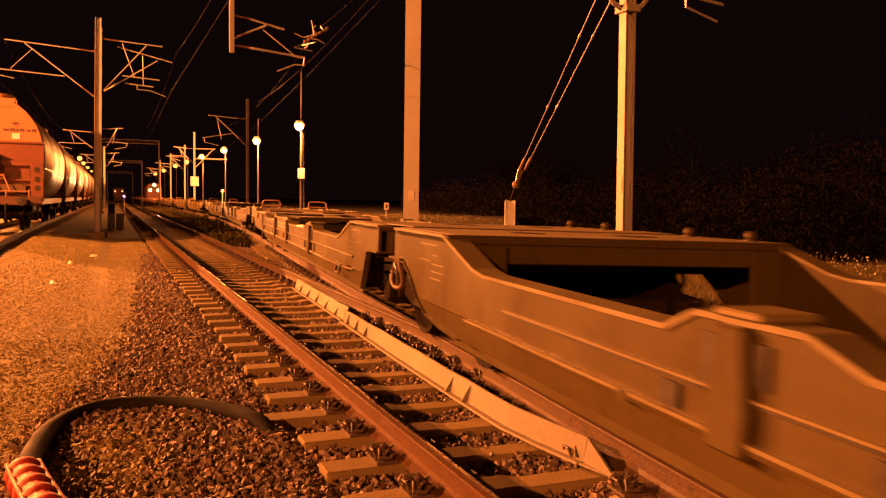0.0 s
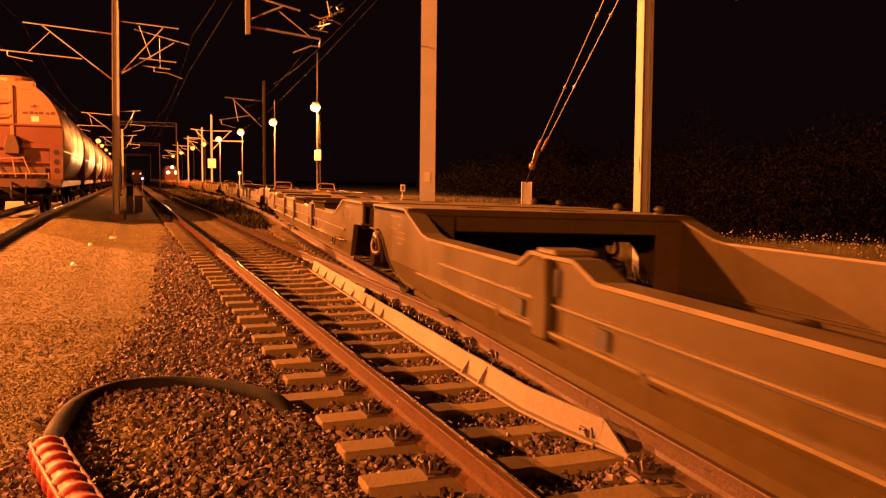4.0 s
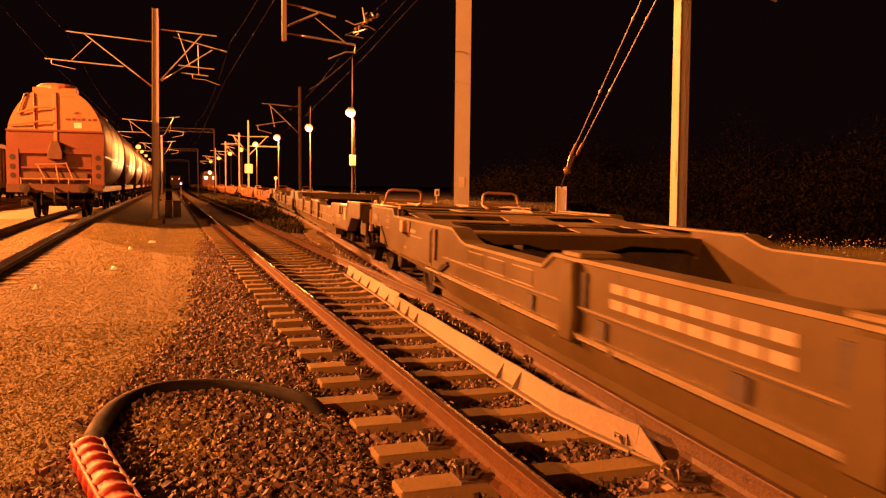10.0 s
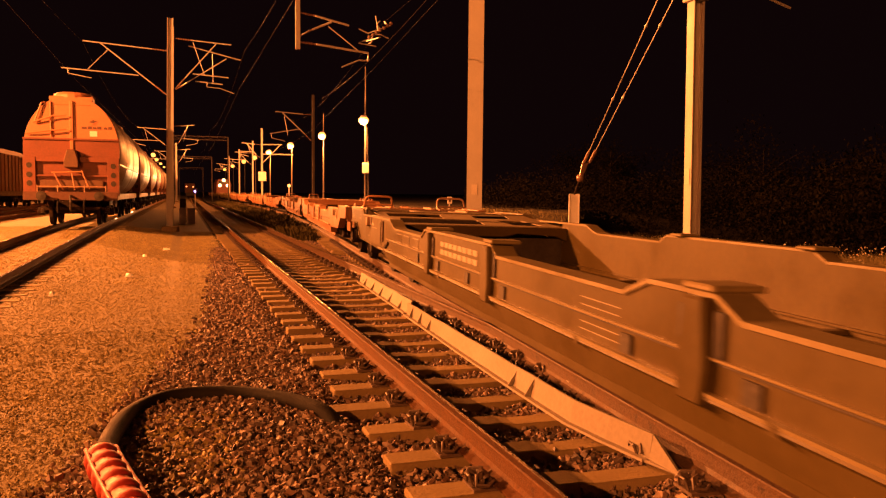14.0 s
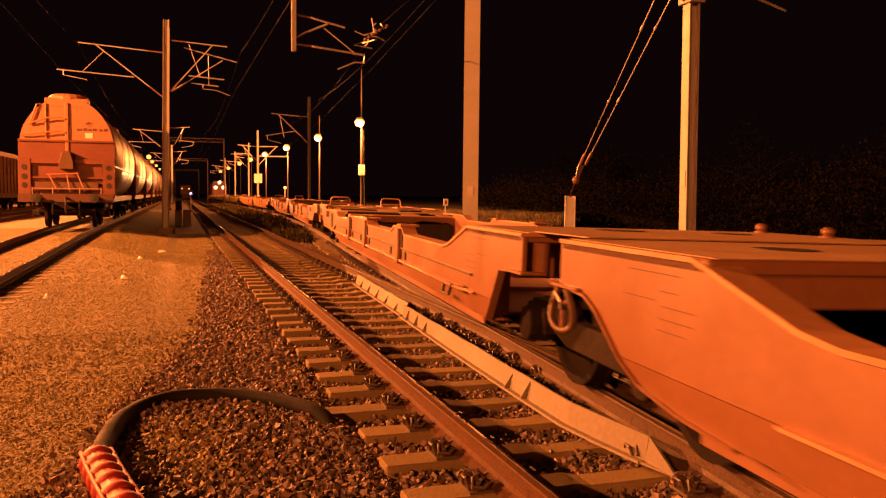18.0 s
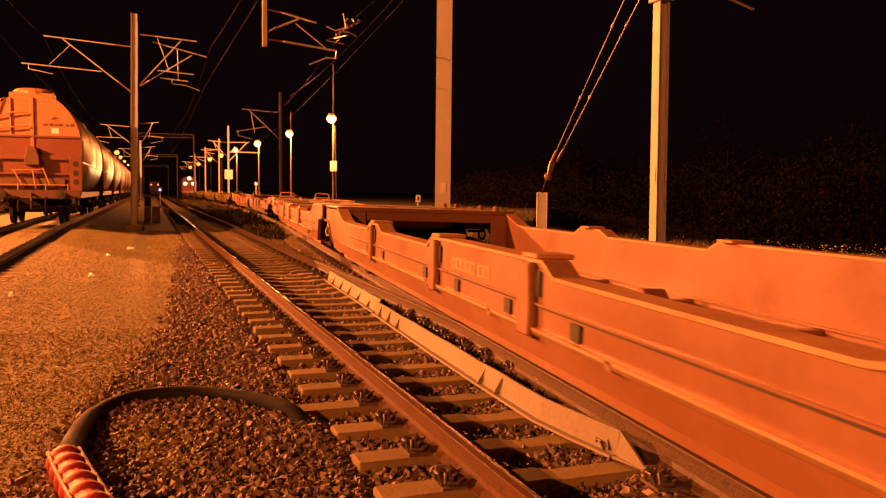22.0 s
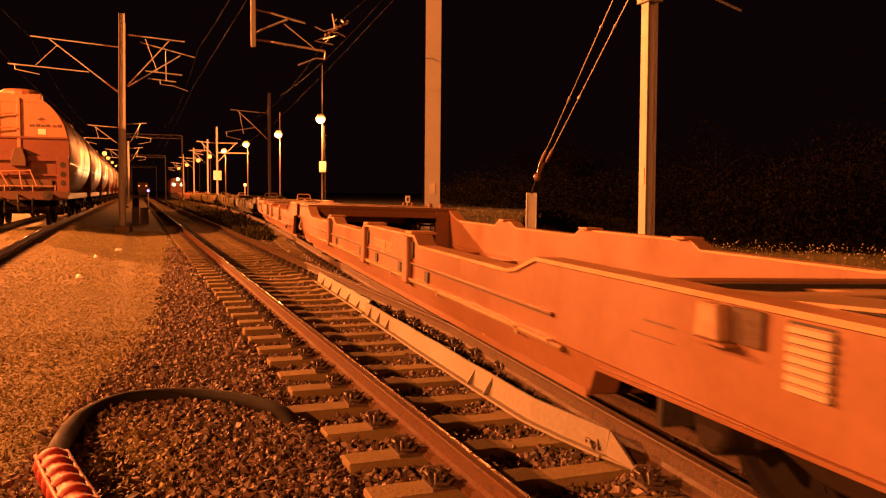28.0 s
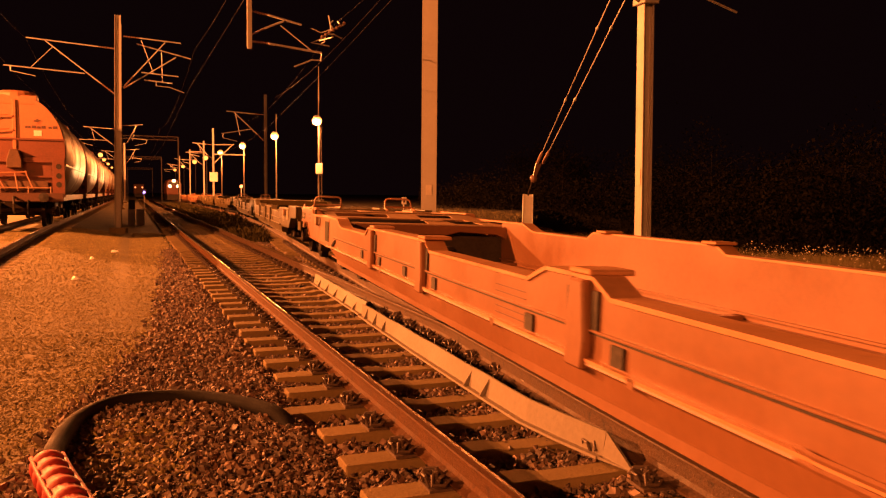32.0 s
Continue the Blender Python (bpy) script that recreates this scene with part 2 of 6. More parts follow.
class Build:
    """Collects boxes, prisms, tubes and turned forms into one mesh."""

    def __init__(self):
        self.v, self.f = [], []

    def add(self, verts, faces, m=None):
        k = len(self.v)
        self.v += [tuple(m @ Vector(p)) if m else tuple(p) for p in verts]
        self.f += [tuple(k + i for i in f) for f in faces]
        return self

    def box(self, x0, x1, y0, y1, z0, z1, m=None):
        v = [(x, y, z) for z in (z0, z1) for y in (y0, y1) for x in (x0, x1)]
        return self.add(v, [(0, 2, 3, 1), (4, 5, 7, 6), (0, 1, 5, 4), (2, 6, 7, 3), (0, 4, 6, 2), (1, 3, 7, 5)], m)

    def prism(self, poly, a, b, axis="x", m=None):
        """poly: the outline in the two other axes; extruded from a to b."""
        put = {"x": lambda p, q: (q, p[0], p[1]), "y": lambda p, q: (p[0], q, p[1]), "z": lambda p, q: (p[0], p[1], q)}[axis]
        n = len(poly)
        v = [put(p, a) for p in poly] + [put(p, b) for p in poly]
        tris = geometry.tessellate_polygon([[Vector((p[0], p[1], 0)) for p in poly]])
        f = [tuple(t) for t in tris] + [tuple(i + n for i in reversed(t)) for t in tris]
        f += [(i, (i + 1) % n, (i + 1) % n + n, i + n) for i in range(n)]
        return self.add(v, f, m)

    def plate(self, outer, holes, z0, z1):
        """A flat plate with openings through it."""
        loops = [outer] + holes
        pts = [p for loop in loops for p in loop]
        n = len(pts)
        tris = geometry.tessellate_polygon([[Vector((p[0], p[1], 0)) for p in loop] for loop in loops])
        f = [tuple(t) for t in tris] + [tuple(i + n for i in reversed(t)) for t in tris]
        k = 0
        for loop in loops:
            m = len(loop)
            f += [(k + i, k + (i + 1) % m, k + (i + 1) % m + n, k + i + n) for i in range(m)]
            k += m
        return self.add([(x, y, z0) for x, y in pts] + [(x, y, z1) for x, y in pts], f)

    def tube(self, pts, r, n=8, caps=True):
        pts = [Vector(p) for p in pts]
        rs = r if isinstance(r, (list, tuple)) else [r] * len(pts)
        v, side = [], None
        for i, p in enumerate(pts):
            d = (pts[min(i + 1, len(pts) - 1)] - pts[max(i - 1, 0)]).normalized()
            if side is None:
                side = d.orthogonal().normalized()
            side = (side - d * side.dot(d)).normalized()
            up = d.cross(side)
            v += [p + (side * math.cos(2 * math.pi * k / n) + up * math.sin(2 * math.pi * k / n)) * rs[i] for k in range(n)]
        f = [(i * n + k, i * n + (k + 1) % n, (i + 1) * n + (k + 1) % n, (i + 1) * n + k) for i in range(len(pts) - 1) for k in range(n)]
        if caps:
            f += [tuple(reversed(range(n))), tuple((len(pts) - 1) * n + k for k in range(n))]
        return self.add(v, f)

    def turned(self, rows, origin, axis="z", n=16):
        """rows of (radius, along)."""
        v = []
        for r, h in rows:
            for k in range(n):
                c, s = r * math.cos(2 * math.pi * k / n), r * math.sin(2 * math.pi * k / n)
                p = {"z": (c, s, h), "x": (h, c, s), "y": (c, h, s)}[axis]
                v.append((p[0] + origin[0], p[1] + origin[1], p[2] + origin[2]))
        f = [(i * n + k, i * n + (k + 1) % n, (i + 1) * n + (k + 1) % n, (i + 1) * n + k) for i in range(len(rows) - 1) for k in range(n)]
        f += [tuple(reversed(range(n))), tuple((len(rows) - 1) * n + k for k in range(n))]
        return self.add(v, f)

    def mesh(self, name, material, bevel=0.0, smooth=False):
        me = bpy.data.meshes.new(name)
        me.from_pydata(self.v, [], self.f)
        bm = bmesh.new()
        bm.from_mesh(me)
        bmesh.ops.recalc_face_normals(bm, faces=bm.faces)
        if bevel:
            edges = [e for e in bm.edges if len(e.link_faces) == 2 and e.calc_face_angle(0) > 0.6]
            bmesh.ops.bevel(bm, geom=edges, offset=bevel, segments=1, affect="EDGES", clamp_overlap=True)
        bm.to_mesh(me)
        bm.free()
        me.materials.append(material)
        if smooth:
            for p in me.polygons:
                p.use_smooth = True
        return me


def part(name, build, material, parent=None, label="", bevel=0.0, smooth=False):
    ob = new(name, build.mesh(name, material, bevel, smooth) if isinstance(build, Build) else build)
    ob.parent = parent
    if label:
        ob["label"] = label
    return ob


def thing(name, label, category, group="", kind="", at=None):
    ob = tagged(new(name), label, category, group, kind)
    ob.empty_display_size = 0.2
    if at is not None:
        ob.matrix_basis = at
    return ob


def stuff_mesh(name, verts, faces, material, smooth=False):
    """One mesh from arrays of equal polygons."""
    me = bpy.data.meshes.new(name)
    verts, faces = np.asarray(verts, np.float32), np.asarray(faces, np.int32)
    k = faces.shape[1]
    me.vertices.add(len(verts)), me.loops.add(faces.size), me.polygons.add(len(faces))
    me.vertices.foreach_set("co", verts.ravel())
    me.loops.foreach_set("vertex_index", faces.ravel())
    me.polygons.foreach_set("loop_start", np.arange(0, faces.size, k, dtype=np.int32))
    me.update(calc_edges=True)
    me.validate()
    me.shade_flat()
    me.materials.append(material)
    return me


CHIP_V = np.array([(x, y, z) for x in (-0.75, 0.75) for y in (-0.75, 0.75) for z in (-0.75, 0.75)])
CHIP_F = np.array([(0, 1, 3), (0, 3, 2), (4, 6, 7), (4, 7, 5), (0, 4, 5), (0, 5, 1), (2, 3, 7), (2, 7, 6), (0, 2, 6), (0, 6, 4), (1, 5, 7), (1, 7, 3)])


def stones(places, sizes, rng, rough=0.62, flat=0.75):
    """Broken stones: eight-cornered chips with skewed faces."""
    n = len(places)
    lump = CHIP_V[None] * (1 + rough * rng.uniform(-1, 0.9, (n, 8, 3)))
    lump = lump * rng.uniform(0.5, 1.45, (n, 1, 3)) * [1, 1, flat]
    a, b, c = rng.uniform(0, 6.283, n), rng.normal(0, 0.6, n), rng.normal(0, 0.6, n)
    ca, sa, cb, sb, cc, sc = (q[:, None] for q in (np.cos(a), np.sin(a), np.cos(b), np.sin(b), np.cos(c), np.sin(c)))
    x, y, z = lump[..., 0], lump[..., 1], lump[..., 2]
    y, z = y * cb - z * sb, y * sb + z * cb
    x, z = x * cc - z * sc, x * sc + z * cc
    x, y = x * ca - y * sa, x * sa + y * ca
    v = np.stack([x, y, z], -1) * sizes[:, None, None] + places[:, None, :]
    f = CHIP_F[None] + 8 * np.arange(n)[:, None, None]
    return v.reshape(-1, 3), f.reshape(-1, 3)


# ---------------------------------------------------------------- plan
RAIL_L, GAUGE = 1.68, 1.435
MAIN_X = RAIL_L + GAUGE / 2          # centre of the straight track
SLEEPER_TOP = -0.19
TRAIN_X, TRAIN_SLOPE = 3.20, 0.0875  # centre of the diverging track at y = 0
HOPPER_X, HOPPER_Z = -3.56, 0.20     # siding of the hopper wagons, which climbs a little


def siding_z(y):
    return float(np.interp(y, [8, 30], [-0.06, HOPPER_Z]))



def train_x(y):
    """Centre of the diverging track."""
    if y < -9.1:
        return MAIN_X + 0.0
    if y < 30:
        return TRAIN_X + TRAIN_SLOPE * y
    e = min(y, 76.0) - 30
    return TRAIN_X + TRAIN_SLOPE * (30 + e - e * e / 92.0)


PATH_Y = np.arange(-60.0, 520.0, 0.5)
PATH_X = np.array([train_x(y) for y in PATH_Y])
PATH_S = np.concatenate([[0], np.cumsum(np.hypot(np.diff(PATH_X), np.diff(PATH_Y)))])
PATH_S -= np.interp(0.0, PATH_Y, PATH_S)


def on_track(s):
    y = float(np.interp(s, PATH_S, PATH_Y))
    return Vector((float(np.interp(s, PATH_S, PATH_X)), y, 0.0))

# ---------------------------------------------------------------- ground


def coarse_edge(y):
    """Where the coarse ballast ends towards the path."""
    return float(np.interp(y, [2, 4, 5.4, 6.3, 7.8, 11.5, 23, 40], [-1.0, -0.66, -0.44, -0.30, 0.08, 0.44, 0.95, 1.0]))


def bank_edge(y):
    """Where the level yard ends and the grassy bank falls away."""
    return max(24.9 - 0.66 * y, 12.8) + max(0.0, y - 30.0) * 0.6


def ground_z(x, y):
    """Height of the ground: level by the tracks, a little higher beside the siding, a grassy bank that falls away beyond the masts."""
    left = min(max((-0.2 - x) / 1.8, 0.0), 1.0)
    z = -0.235 + left * (siding_z(y) + 0.235 - 0.20)
    if x > coarse_edge(y) + 0.3:
        z = -0.36
    if x > 2:
        far = min(max((x - train_x(max(min(y, 300), -8)) - 1.9) / 2.0, 0), 1)
        z += 0.22 * far
        e = min(max((x - bank_edge(y)) / 9.0, 0), 1)
        z -= 5.0 * e * e * (3 - 2 * e)
    return z


def build_ground():
    xs = np.concatenate([[-1500, -400, -120, -50, -25], np.arange(-14, 30.1, 0.5), [36, 50, 90, 200, 600, 1500]])
    ys = np.concatenate([[-1500, -300, -80, -30], np.arange(-12, 60.1, 1.0), [70, 90, 120, 160, 220, 320, 500, 900, 2500]])
    v = [(x, y, ground_z(x, y)) for y in ys for x in xs]
    nx = len(xs)
    f = [(j * nx + i, j * nx + i + 1, (j + 1) * nx + i + 1, (j + 1) * nx + i) for j in range(len(ys) - 1) for i in range(nx - 1)]
    me = stuff_mesh("ground", v, f, GRAVEL)
    me.materials.append(EARTH)
    centre = np.array([((xs[i] + xs[i + 1]) / 2, (ys[j] + ys[j + 1]) / 2) for j in range(len(ys) - 1) for i in range(nx - 1)])
    dark = (centre[:, 0] > 1.2) | (centre[:, 0] < -14) | (centre[:, 1] > 300)
    me.materials.append(TURF)
    turf = (centre[:, 0] > 7.0) & (centre[:, 0] < 19) & (centre[:, 1] > 2) & (centre[:, 1] < 24)
    me.polygons.foreach_set("material_index", np.where(turf, 2, dark.astype(np.int32)).astype(np.int32))
    tagged(new("ground", me), "trodden pale gravel path and dark earth beside the tracks", "ground", kind="structure")


build_ground()


def ballast_sheet(name, y0, y1, left, right, z, label):
    ys = np.arange(y0, y1 + 0.1, 1.0 if y1 < 130 else 4.0)
    v, f = [], []
    for y in ys:
        a, b = left(y), right(y)
        zy = z(y) if callable(z) else z
        v += [(a - 0.35, y, zy - 0.06), (a, y, zy), (b, y, zy), (b + 0.5, y, zy - 0.16)]
    for j in range(len(ys) - 1):
        f += [(4 * j + i, 4 * j + i + 1, 4 * j + 5 + i, 4 * j + 4 + i) for i in range(3)]
    tagged(new(name, stuff_mesh(name, v, f, BED)), label, "ballast", kind="structure")


ballast_sheet("ballast_bed", -12, 120, coarse_edge, lambda y: train_x(y) + 1.75, -0.275, "dark coarse ballast bed under two joining tracks")
ballast_sheet("ballast_siding", -12, 260, lambda y: HOPPER_X - 1.5, lambda y: HOPPER_X + 1.5, lambda y: siding_z(y) - 0.235, "ballast bed under the siding")

# ---------------------------------------------------------------- rails and sleepers
RAIL_OUTLINE = [(-0.075, -0.172), (0.075, -0.172), (0.075, -0.160), (0.020, -0.140), (0.0085, -0.115), (0.0085, -0.050), (0.034, -0.036), (0.036, -0.010), (0.031, -0.002), (-0.031, -0.002), (-0.036, -0.010), (-0.034, -0.036), (-0.0085, -0.050), (-0.0085, -0.115), (-0.020, -0.140), (-0.075, -0.160)]


def rail(line, z, label, group="", steel=RUST):
    """A rail along a line of (x, y); the running surface is a part of its own."""
    body = Build()
    n = len(RAIL_OUTLINE)
    v, f = [], []
    for x, y in line:
        zy = z(y) if callable(z) else z
        v += [(x + p, y, zy + q) for p, q in RAIL_OUTLINE]
    for j in range(len(line) - 1):
        f += [(j * n + i, j * n + (i + 1) % n, (j + 1) * n + (i + 1) % n, (j + 1) * n + i) for i in range(n)]
    body.add(v, f + [tuple(range(n)), tuple(reversed(range((len(line) - 1) * n, len(line) * n)))])
    ob = part("rail", body, steel)
    tagged(ob, label, "rail", group, "structure")
    top = Build()
    v, f = [], []
    for x, y in line:
        zy = z(y) if callable(z) else z
        v += [(x + 0.010, y, zy - 0.0021), (x + 0.029, y, zy - 0.0021), (x + 0.028, y, zy + 0.0012), (x + 0.011, y, zy + 0.0012)]
    for j in range(len(line) - 1):
        f += [(4 * j + i, 4 * j + (i + 1) % 4, 4 * j + 4 + (i + 1) % 4, 4 * j + 4 + i) for i in range(4)]
    top.add(v, f)
    part("running_surface", top, RAILTOP if steel is RUST else RAILDULL, ob, "polished steel running surface" if steel is RUST else "running surface kept free of glint")
    return ob


HEAD = 0.036
far_y = [-14, 0, 8, 20, 30, 60, 150, 320]
rail([(RAIL_L - HEAD, y) for y in far_y], 0.0, "rusty rail with a polished head on concrete sleepers", "rails")
# one rail split at y = 33, so that only its far part glints
rail([(RAIL_L + GAUGE + HEAD, y) for y in (-14, 0, 8, 20, 33.0)], 0.0, "stock rail beside the joining track, darkened for shade, head without glint", "rails", POINTRUST)
rail([(RAIL_L + GAUGE + HEAD, y) for y in (33.01, 60, 150, 320)], 0.0, "rusty rail with a polished head on concrete sleepers", "rails")
curve_y = [-9, -2, 7, 20, 30] + list(range(34, 80, 4)) + [120, 320]
rail([(train_x(y) - GAUGE / 2 - HEAD, y) for y in curve_y], 0.0, "shade-darkened rail of the joining track crossing into the main track", "rails", POINTRUST)
rail([(train_x(y) + GAUGE / 2 + HEAD, y) for y in curve_y], -0.030, "shade-darkened outer rail of the joining track", "rails", POINTRUST)
for sx in (-1, 1):
    rail([(HOPPER_X + sx * (GAUGE / 2 + HEAD), y) for y in far_y], siding_z, "rusty rail of the siding", "rails")
    rail([(HOPPER_X - 4.9 + sx * (GAUGE / 2 + HEAD), y) for y in far_y], siding_z, "rusty rail of the outer siding", "rails")
    rail([(HOPPER_X - 8.3 + sx * (GAUGE / 2 + HEAD), y) for y in far_y], siding_z, "rusty rail of the farthest siding", "rails")


def sleeper_mesh(name, length):
    """A tapered concrete sleeper along x, top at z = 0."""
    b = Build()
    h = length / 2
    sec = [(-0.14, -0.20), (0.14, -0.20), (0.105, 0.0), (-0.105, 0.0)]
    cuts = [(-h, 0.93, 0.0), (-h + 0.05, 1, 0.0), (-0.35, 1, 0.0), (-0.25, 0.9, -0.02), (0.25, 0.9, -0.02), (0.35, 1, 0.0), (h - 0.05, 1, 0.0), (h, 0.93, 0.0)]
    v = [(x, p * s, q + (dz if q == 0 else 0)) for x, s, dz in cuts for p, q in sec]
    f = [(4 * j + i, 4 * j + (i + 1) % 4, 4 * j + 4 + (i + 1) % 4, 4 * j + 4 + i) for j in range(len(cuts) - 1) for i in range(4)]
    k = 4 * (len(cuts) - 1)
    b.add(v, f + [(3, 2, 1, 0), (k, k + 1, k + 2, k + 3)])
    return b.mesh(name, CONCRETE, 0.008)


def fastener_mesh():
    """Base plate, two clips and bolts that hold a rail foot."""
    b = Build()
    b.box(-0.20, 0.20, -0.095, 0.095, 0.0, 0.018)
    for sx in (-1, 1):
        b.box(sx * 0.092 - 0.012, sx * 0.092 + 0.012, -0.075, 0.075, 0.018, 0.052)
        for sy in (-1, 1):
            b.turned([(0.024, 0.018), (0.026, 0.052), (0.020, 0.056), (0.014, 0.060), (0.012, 0.095)], (sx * 0.150, sy * 0.052, 0), "z", 6)
            b.tube([(sx * 0.085, sy * 0.012, 0.058), (sx * 0.125, sy * 0.030, 0.092), (sx * 0.175, sy * 0.062, 0.085), (sx * 0.185, sy * 0.092, 0.045), (sx * 0.120, sy * 0.105, 0.040), (sx * 0.085, sy * 0.085, 0.060)], 0.011, 5)
        b.turned([(0.022, 0.05), (0.022, 0.085), (0.012, 0.088), (0.012, 0.112)], (sx * 0.128, 0, 0), "z", 6)
        for k_ in range(11):
            a = k_ * 0.571 + 0.2
            r_ = 0.052 + 0.012 * (k_ % 3)
            b.tube([(sx * (0.140 + 0.02 * math.cos(a)), 0.025 * math.sin(a), 0.045), (sx * (0.140 + r_ * math.cos(a)), 1.15 * r_ * math.sin(a), 0.066 + 0.016 * (k_ % 2))], [0.018, 0.010], 4)
        b.tube([(sx * 0.19, -0.05, 0.02), (sx * 0.205, -0.03, 0.075), (sx * 0.205, 0.03, 0.075), (sx * 0.19, 0.05, 0.02)], 0.009, 5)
    return b.mesh("fastener", FASTEN)


RNG = np.random.default_rng(7)
SLEEPER = {2.6: sleeper_mesh("sleeper", 2.6), 3.4: sleeper_mesh("long_sleeper", 3.4), 4.2: sleeper_mesh("turnout_sleeper", 4.2)}
FASTENER = fastener_mesh()
track_main = thing("track_main", "straight track on pale concrete sleepers with rusty rails", "track", kind="structure")
SLEEPER_Y = []


def put_piece(name, mesh, parent, m):
    ob = new(name, mesh)
    ob.parent, ob.matrix_basis = parent, m
    return ob


y = -1.42
while y < 62:
    SLEEPER_Y.append(y)
    gap = train_x(y) - MAIN_X
    length = 3.4 if gap < 1.15 else 2.6
    mid = RAIL_L - 0.55 + length / 2 - (0.13 if 5.7 < y < 5.9 else 0.0)
    ob = put_piece("sleeper", SLEEPER[length], track_main, pose(mid + RNG.normal(0, 0.012), y, SLEEPER_TOP + RNG.normal(0, 0.004), 0, 0, RNG.normal(0, 0.4)))
    if y < 34:
        for rx in (RAIL_L - HEAD, RAIL_L + GAUGE + HEAD):
            put_piece("fastener", FASTENER, track_main, pose(rx, y, SLEEPER_TOP, 0, 0, RNG.normal(0, 1.5)))
    y += 0.60
far_sleepers = Build()
while y < 200:
    far_sleepers.box(RAIL_L - 0.55, RAIL_L + 2.0, y - 0.13, y + 0.13, SLEEPER_TOP - 0.1, SLEEPER_TOP)
    y += 0.60
tagged(part("far_sleepers", far_sleepers, CONCRETE, track_main), kind="stuff")

track_joining = thing("track_joining", "joining track of a turnout on dusty sleepers", "track", kind="structure")
for y in np.arange(-0.9, 46, 0.60):
    gap = train_x(y) - MAIN_X
    if gap > 0.55:
        c = train_x(y) + (0.62 if gap < 1.6 else 0.35 if gap < 2.6 else 0.0)
        length = 2.6 if gap > 1.6 else 2.6
        put_piece("sleeper", SLEEPER[length], track_joining, pose(c, float(y) + (0.30 if gap < 2.6 else 0), SLEEPER_TOP - 0.006, 0, 0, -4.9 + RNG.normal(0, 0.5)))
    if y < 26:
        for sx in (-1, 1):
            put_piece("fastener", FASTENER, track_joining, pose(train_x(y) + sx * (GAUGE / 2 + HEAD), float(y) + 0.30, SLEEPER_TOP - 0.002, 0, 0, -5))

track_siding = thing("track_siding", "siding on concrete sleepers in pale gravel", "track", kind="structure")
for y in np.arange(8, 46, 0.60):
    put_piece("sleeper", SLEEPER[2.6], track_siding, pose(HOPPER_X, float(y), siding_z(float(y)) + SLEEPER_TOP, 0, 0, RNG.normal(0, 0.4)))
far_sleepers = Build()
for y in np.arange(46, 160, 0.6):
    far_sleepers.box(HOPPER_X - 1.3, HOPPER_X + 1.3, y - 0.13, y + 0.13, HOPPER_Z + SLEEPER_TOP - 0.1, HOPPER_Z + SLEEPER_TOP)
for y in np.arange(16, 90, 0.6):
    far_sleepers.box(HOPPER_X - 6.2, HOPPER_X - 3.6, y - 0.13, y + 0.13, siding_z(y) + SLEEPER_TOP - 0.1, siding_z(y) + SLEEPER_TOP)
tagged(part("far_sleepers", far_sleepers, CONCRETE, track_siding), kind="stuff")

# the tracks go on behind the camera
for k in range(1, 25):
    y = -1.42 - 0.60 * k
    put_piece("sleeper", SLEEPER[3.4 if k < 12 else 2.6], track_main, pose(RAIL_L - 0.55 + (1.7 if k < 12 else 1.3), y, SLEEPER_TOP, 0, 0, RNG.normal(0, 0.4)))
    for rx in (RAIL_L - HEAD, RAIL_L + GAUGE + HEAD):
        put_piece("fastener", FASTENER, track_main, pose(rx, y, SLEEPER_TOP, 0, 0, RNG.normal(0, 1.5)))
for y in np.arange(7.4, -16, -0.60):
    put_piece("sleeper", SLEEPER[2.6], track_siding, pose(HOPPER_X, float(y), siding_z(float(y)) + SLEEPER_TOP, 0, 0, RNG.normal(0, 0.4)))

# ---------------------------------------------------------------- pocket wagons
HALF, LEN, JOINT = 17.6, 16.67, 0.33
W = 1.47                 # half width over the sides
LIP = 0.615               # height of the lip above the undercut lower band
HUMPS = (6.95, 9.08, 12.05)


DECK_REACH = 0.73         # how much farther the deck of a trailing half reaches


def side_outline(long_arch, steep=False):
    """Outline (along, height) of a side frame: coupling end at 0, joint end at LEN."""
    far = 0.25 if long_arch else DECK_REACH
    step = 1.44 if long_arch else 1.68
    top = [(0.0, 1.085), (step, 1.085), (step + 0.10, 1.008), (3.76 + far, 1.008), (4.05 + far, 0.925), (4.20 + far, 0.905)]
    top += [(6.62, 0.905), (6.78, 0.985), (9.24, 0.985), (9.40, 0.905), (11.50, 0.905), (11.74, 0.985), (12.28, 0.985), (12.46, 0.905)]
    top += [ (LEN - 2.25, 0.905), *([(LEN - 1.92, 0.92), (LEN - 1.42, 1.115)] if steep else [(LEN - 2.05, 0.93), (LEN - 1.40, 1.115)]), (LEN, 1.115)]
    if long_arch:
        low = [(LEN, 0.885), (LEN - 0.36, 0.865), (LEN - 0.52, 0.80), (LEN - 0.65, 0.71), (LEN - 0.80, 0.61), (LEN - 0.97, 0.52), (LEN - 1.30, 0.468), (LEN - 1.70, 0.445)]
    else:
        low = [(LEN, 0.885), (LEN - 0.45, 0.87), (LEN - 0.86, 0.45)]
    low += [(3.36, 0.445), (3.24, 0.585)] if long_arch else [(4.40, 0.445), (3.70, 0.585)]
    low += [ (1.36, 0.625), (0.88, 0.865), (0.0, 0.875)]
    return top, low


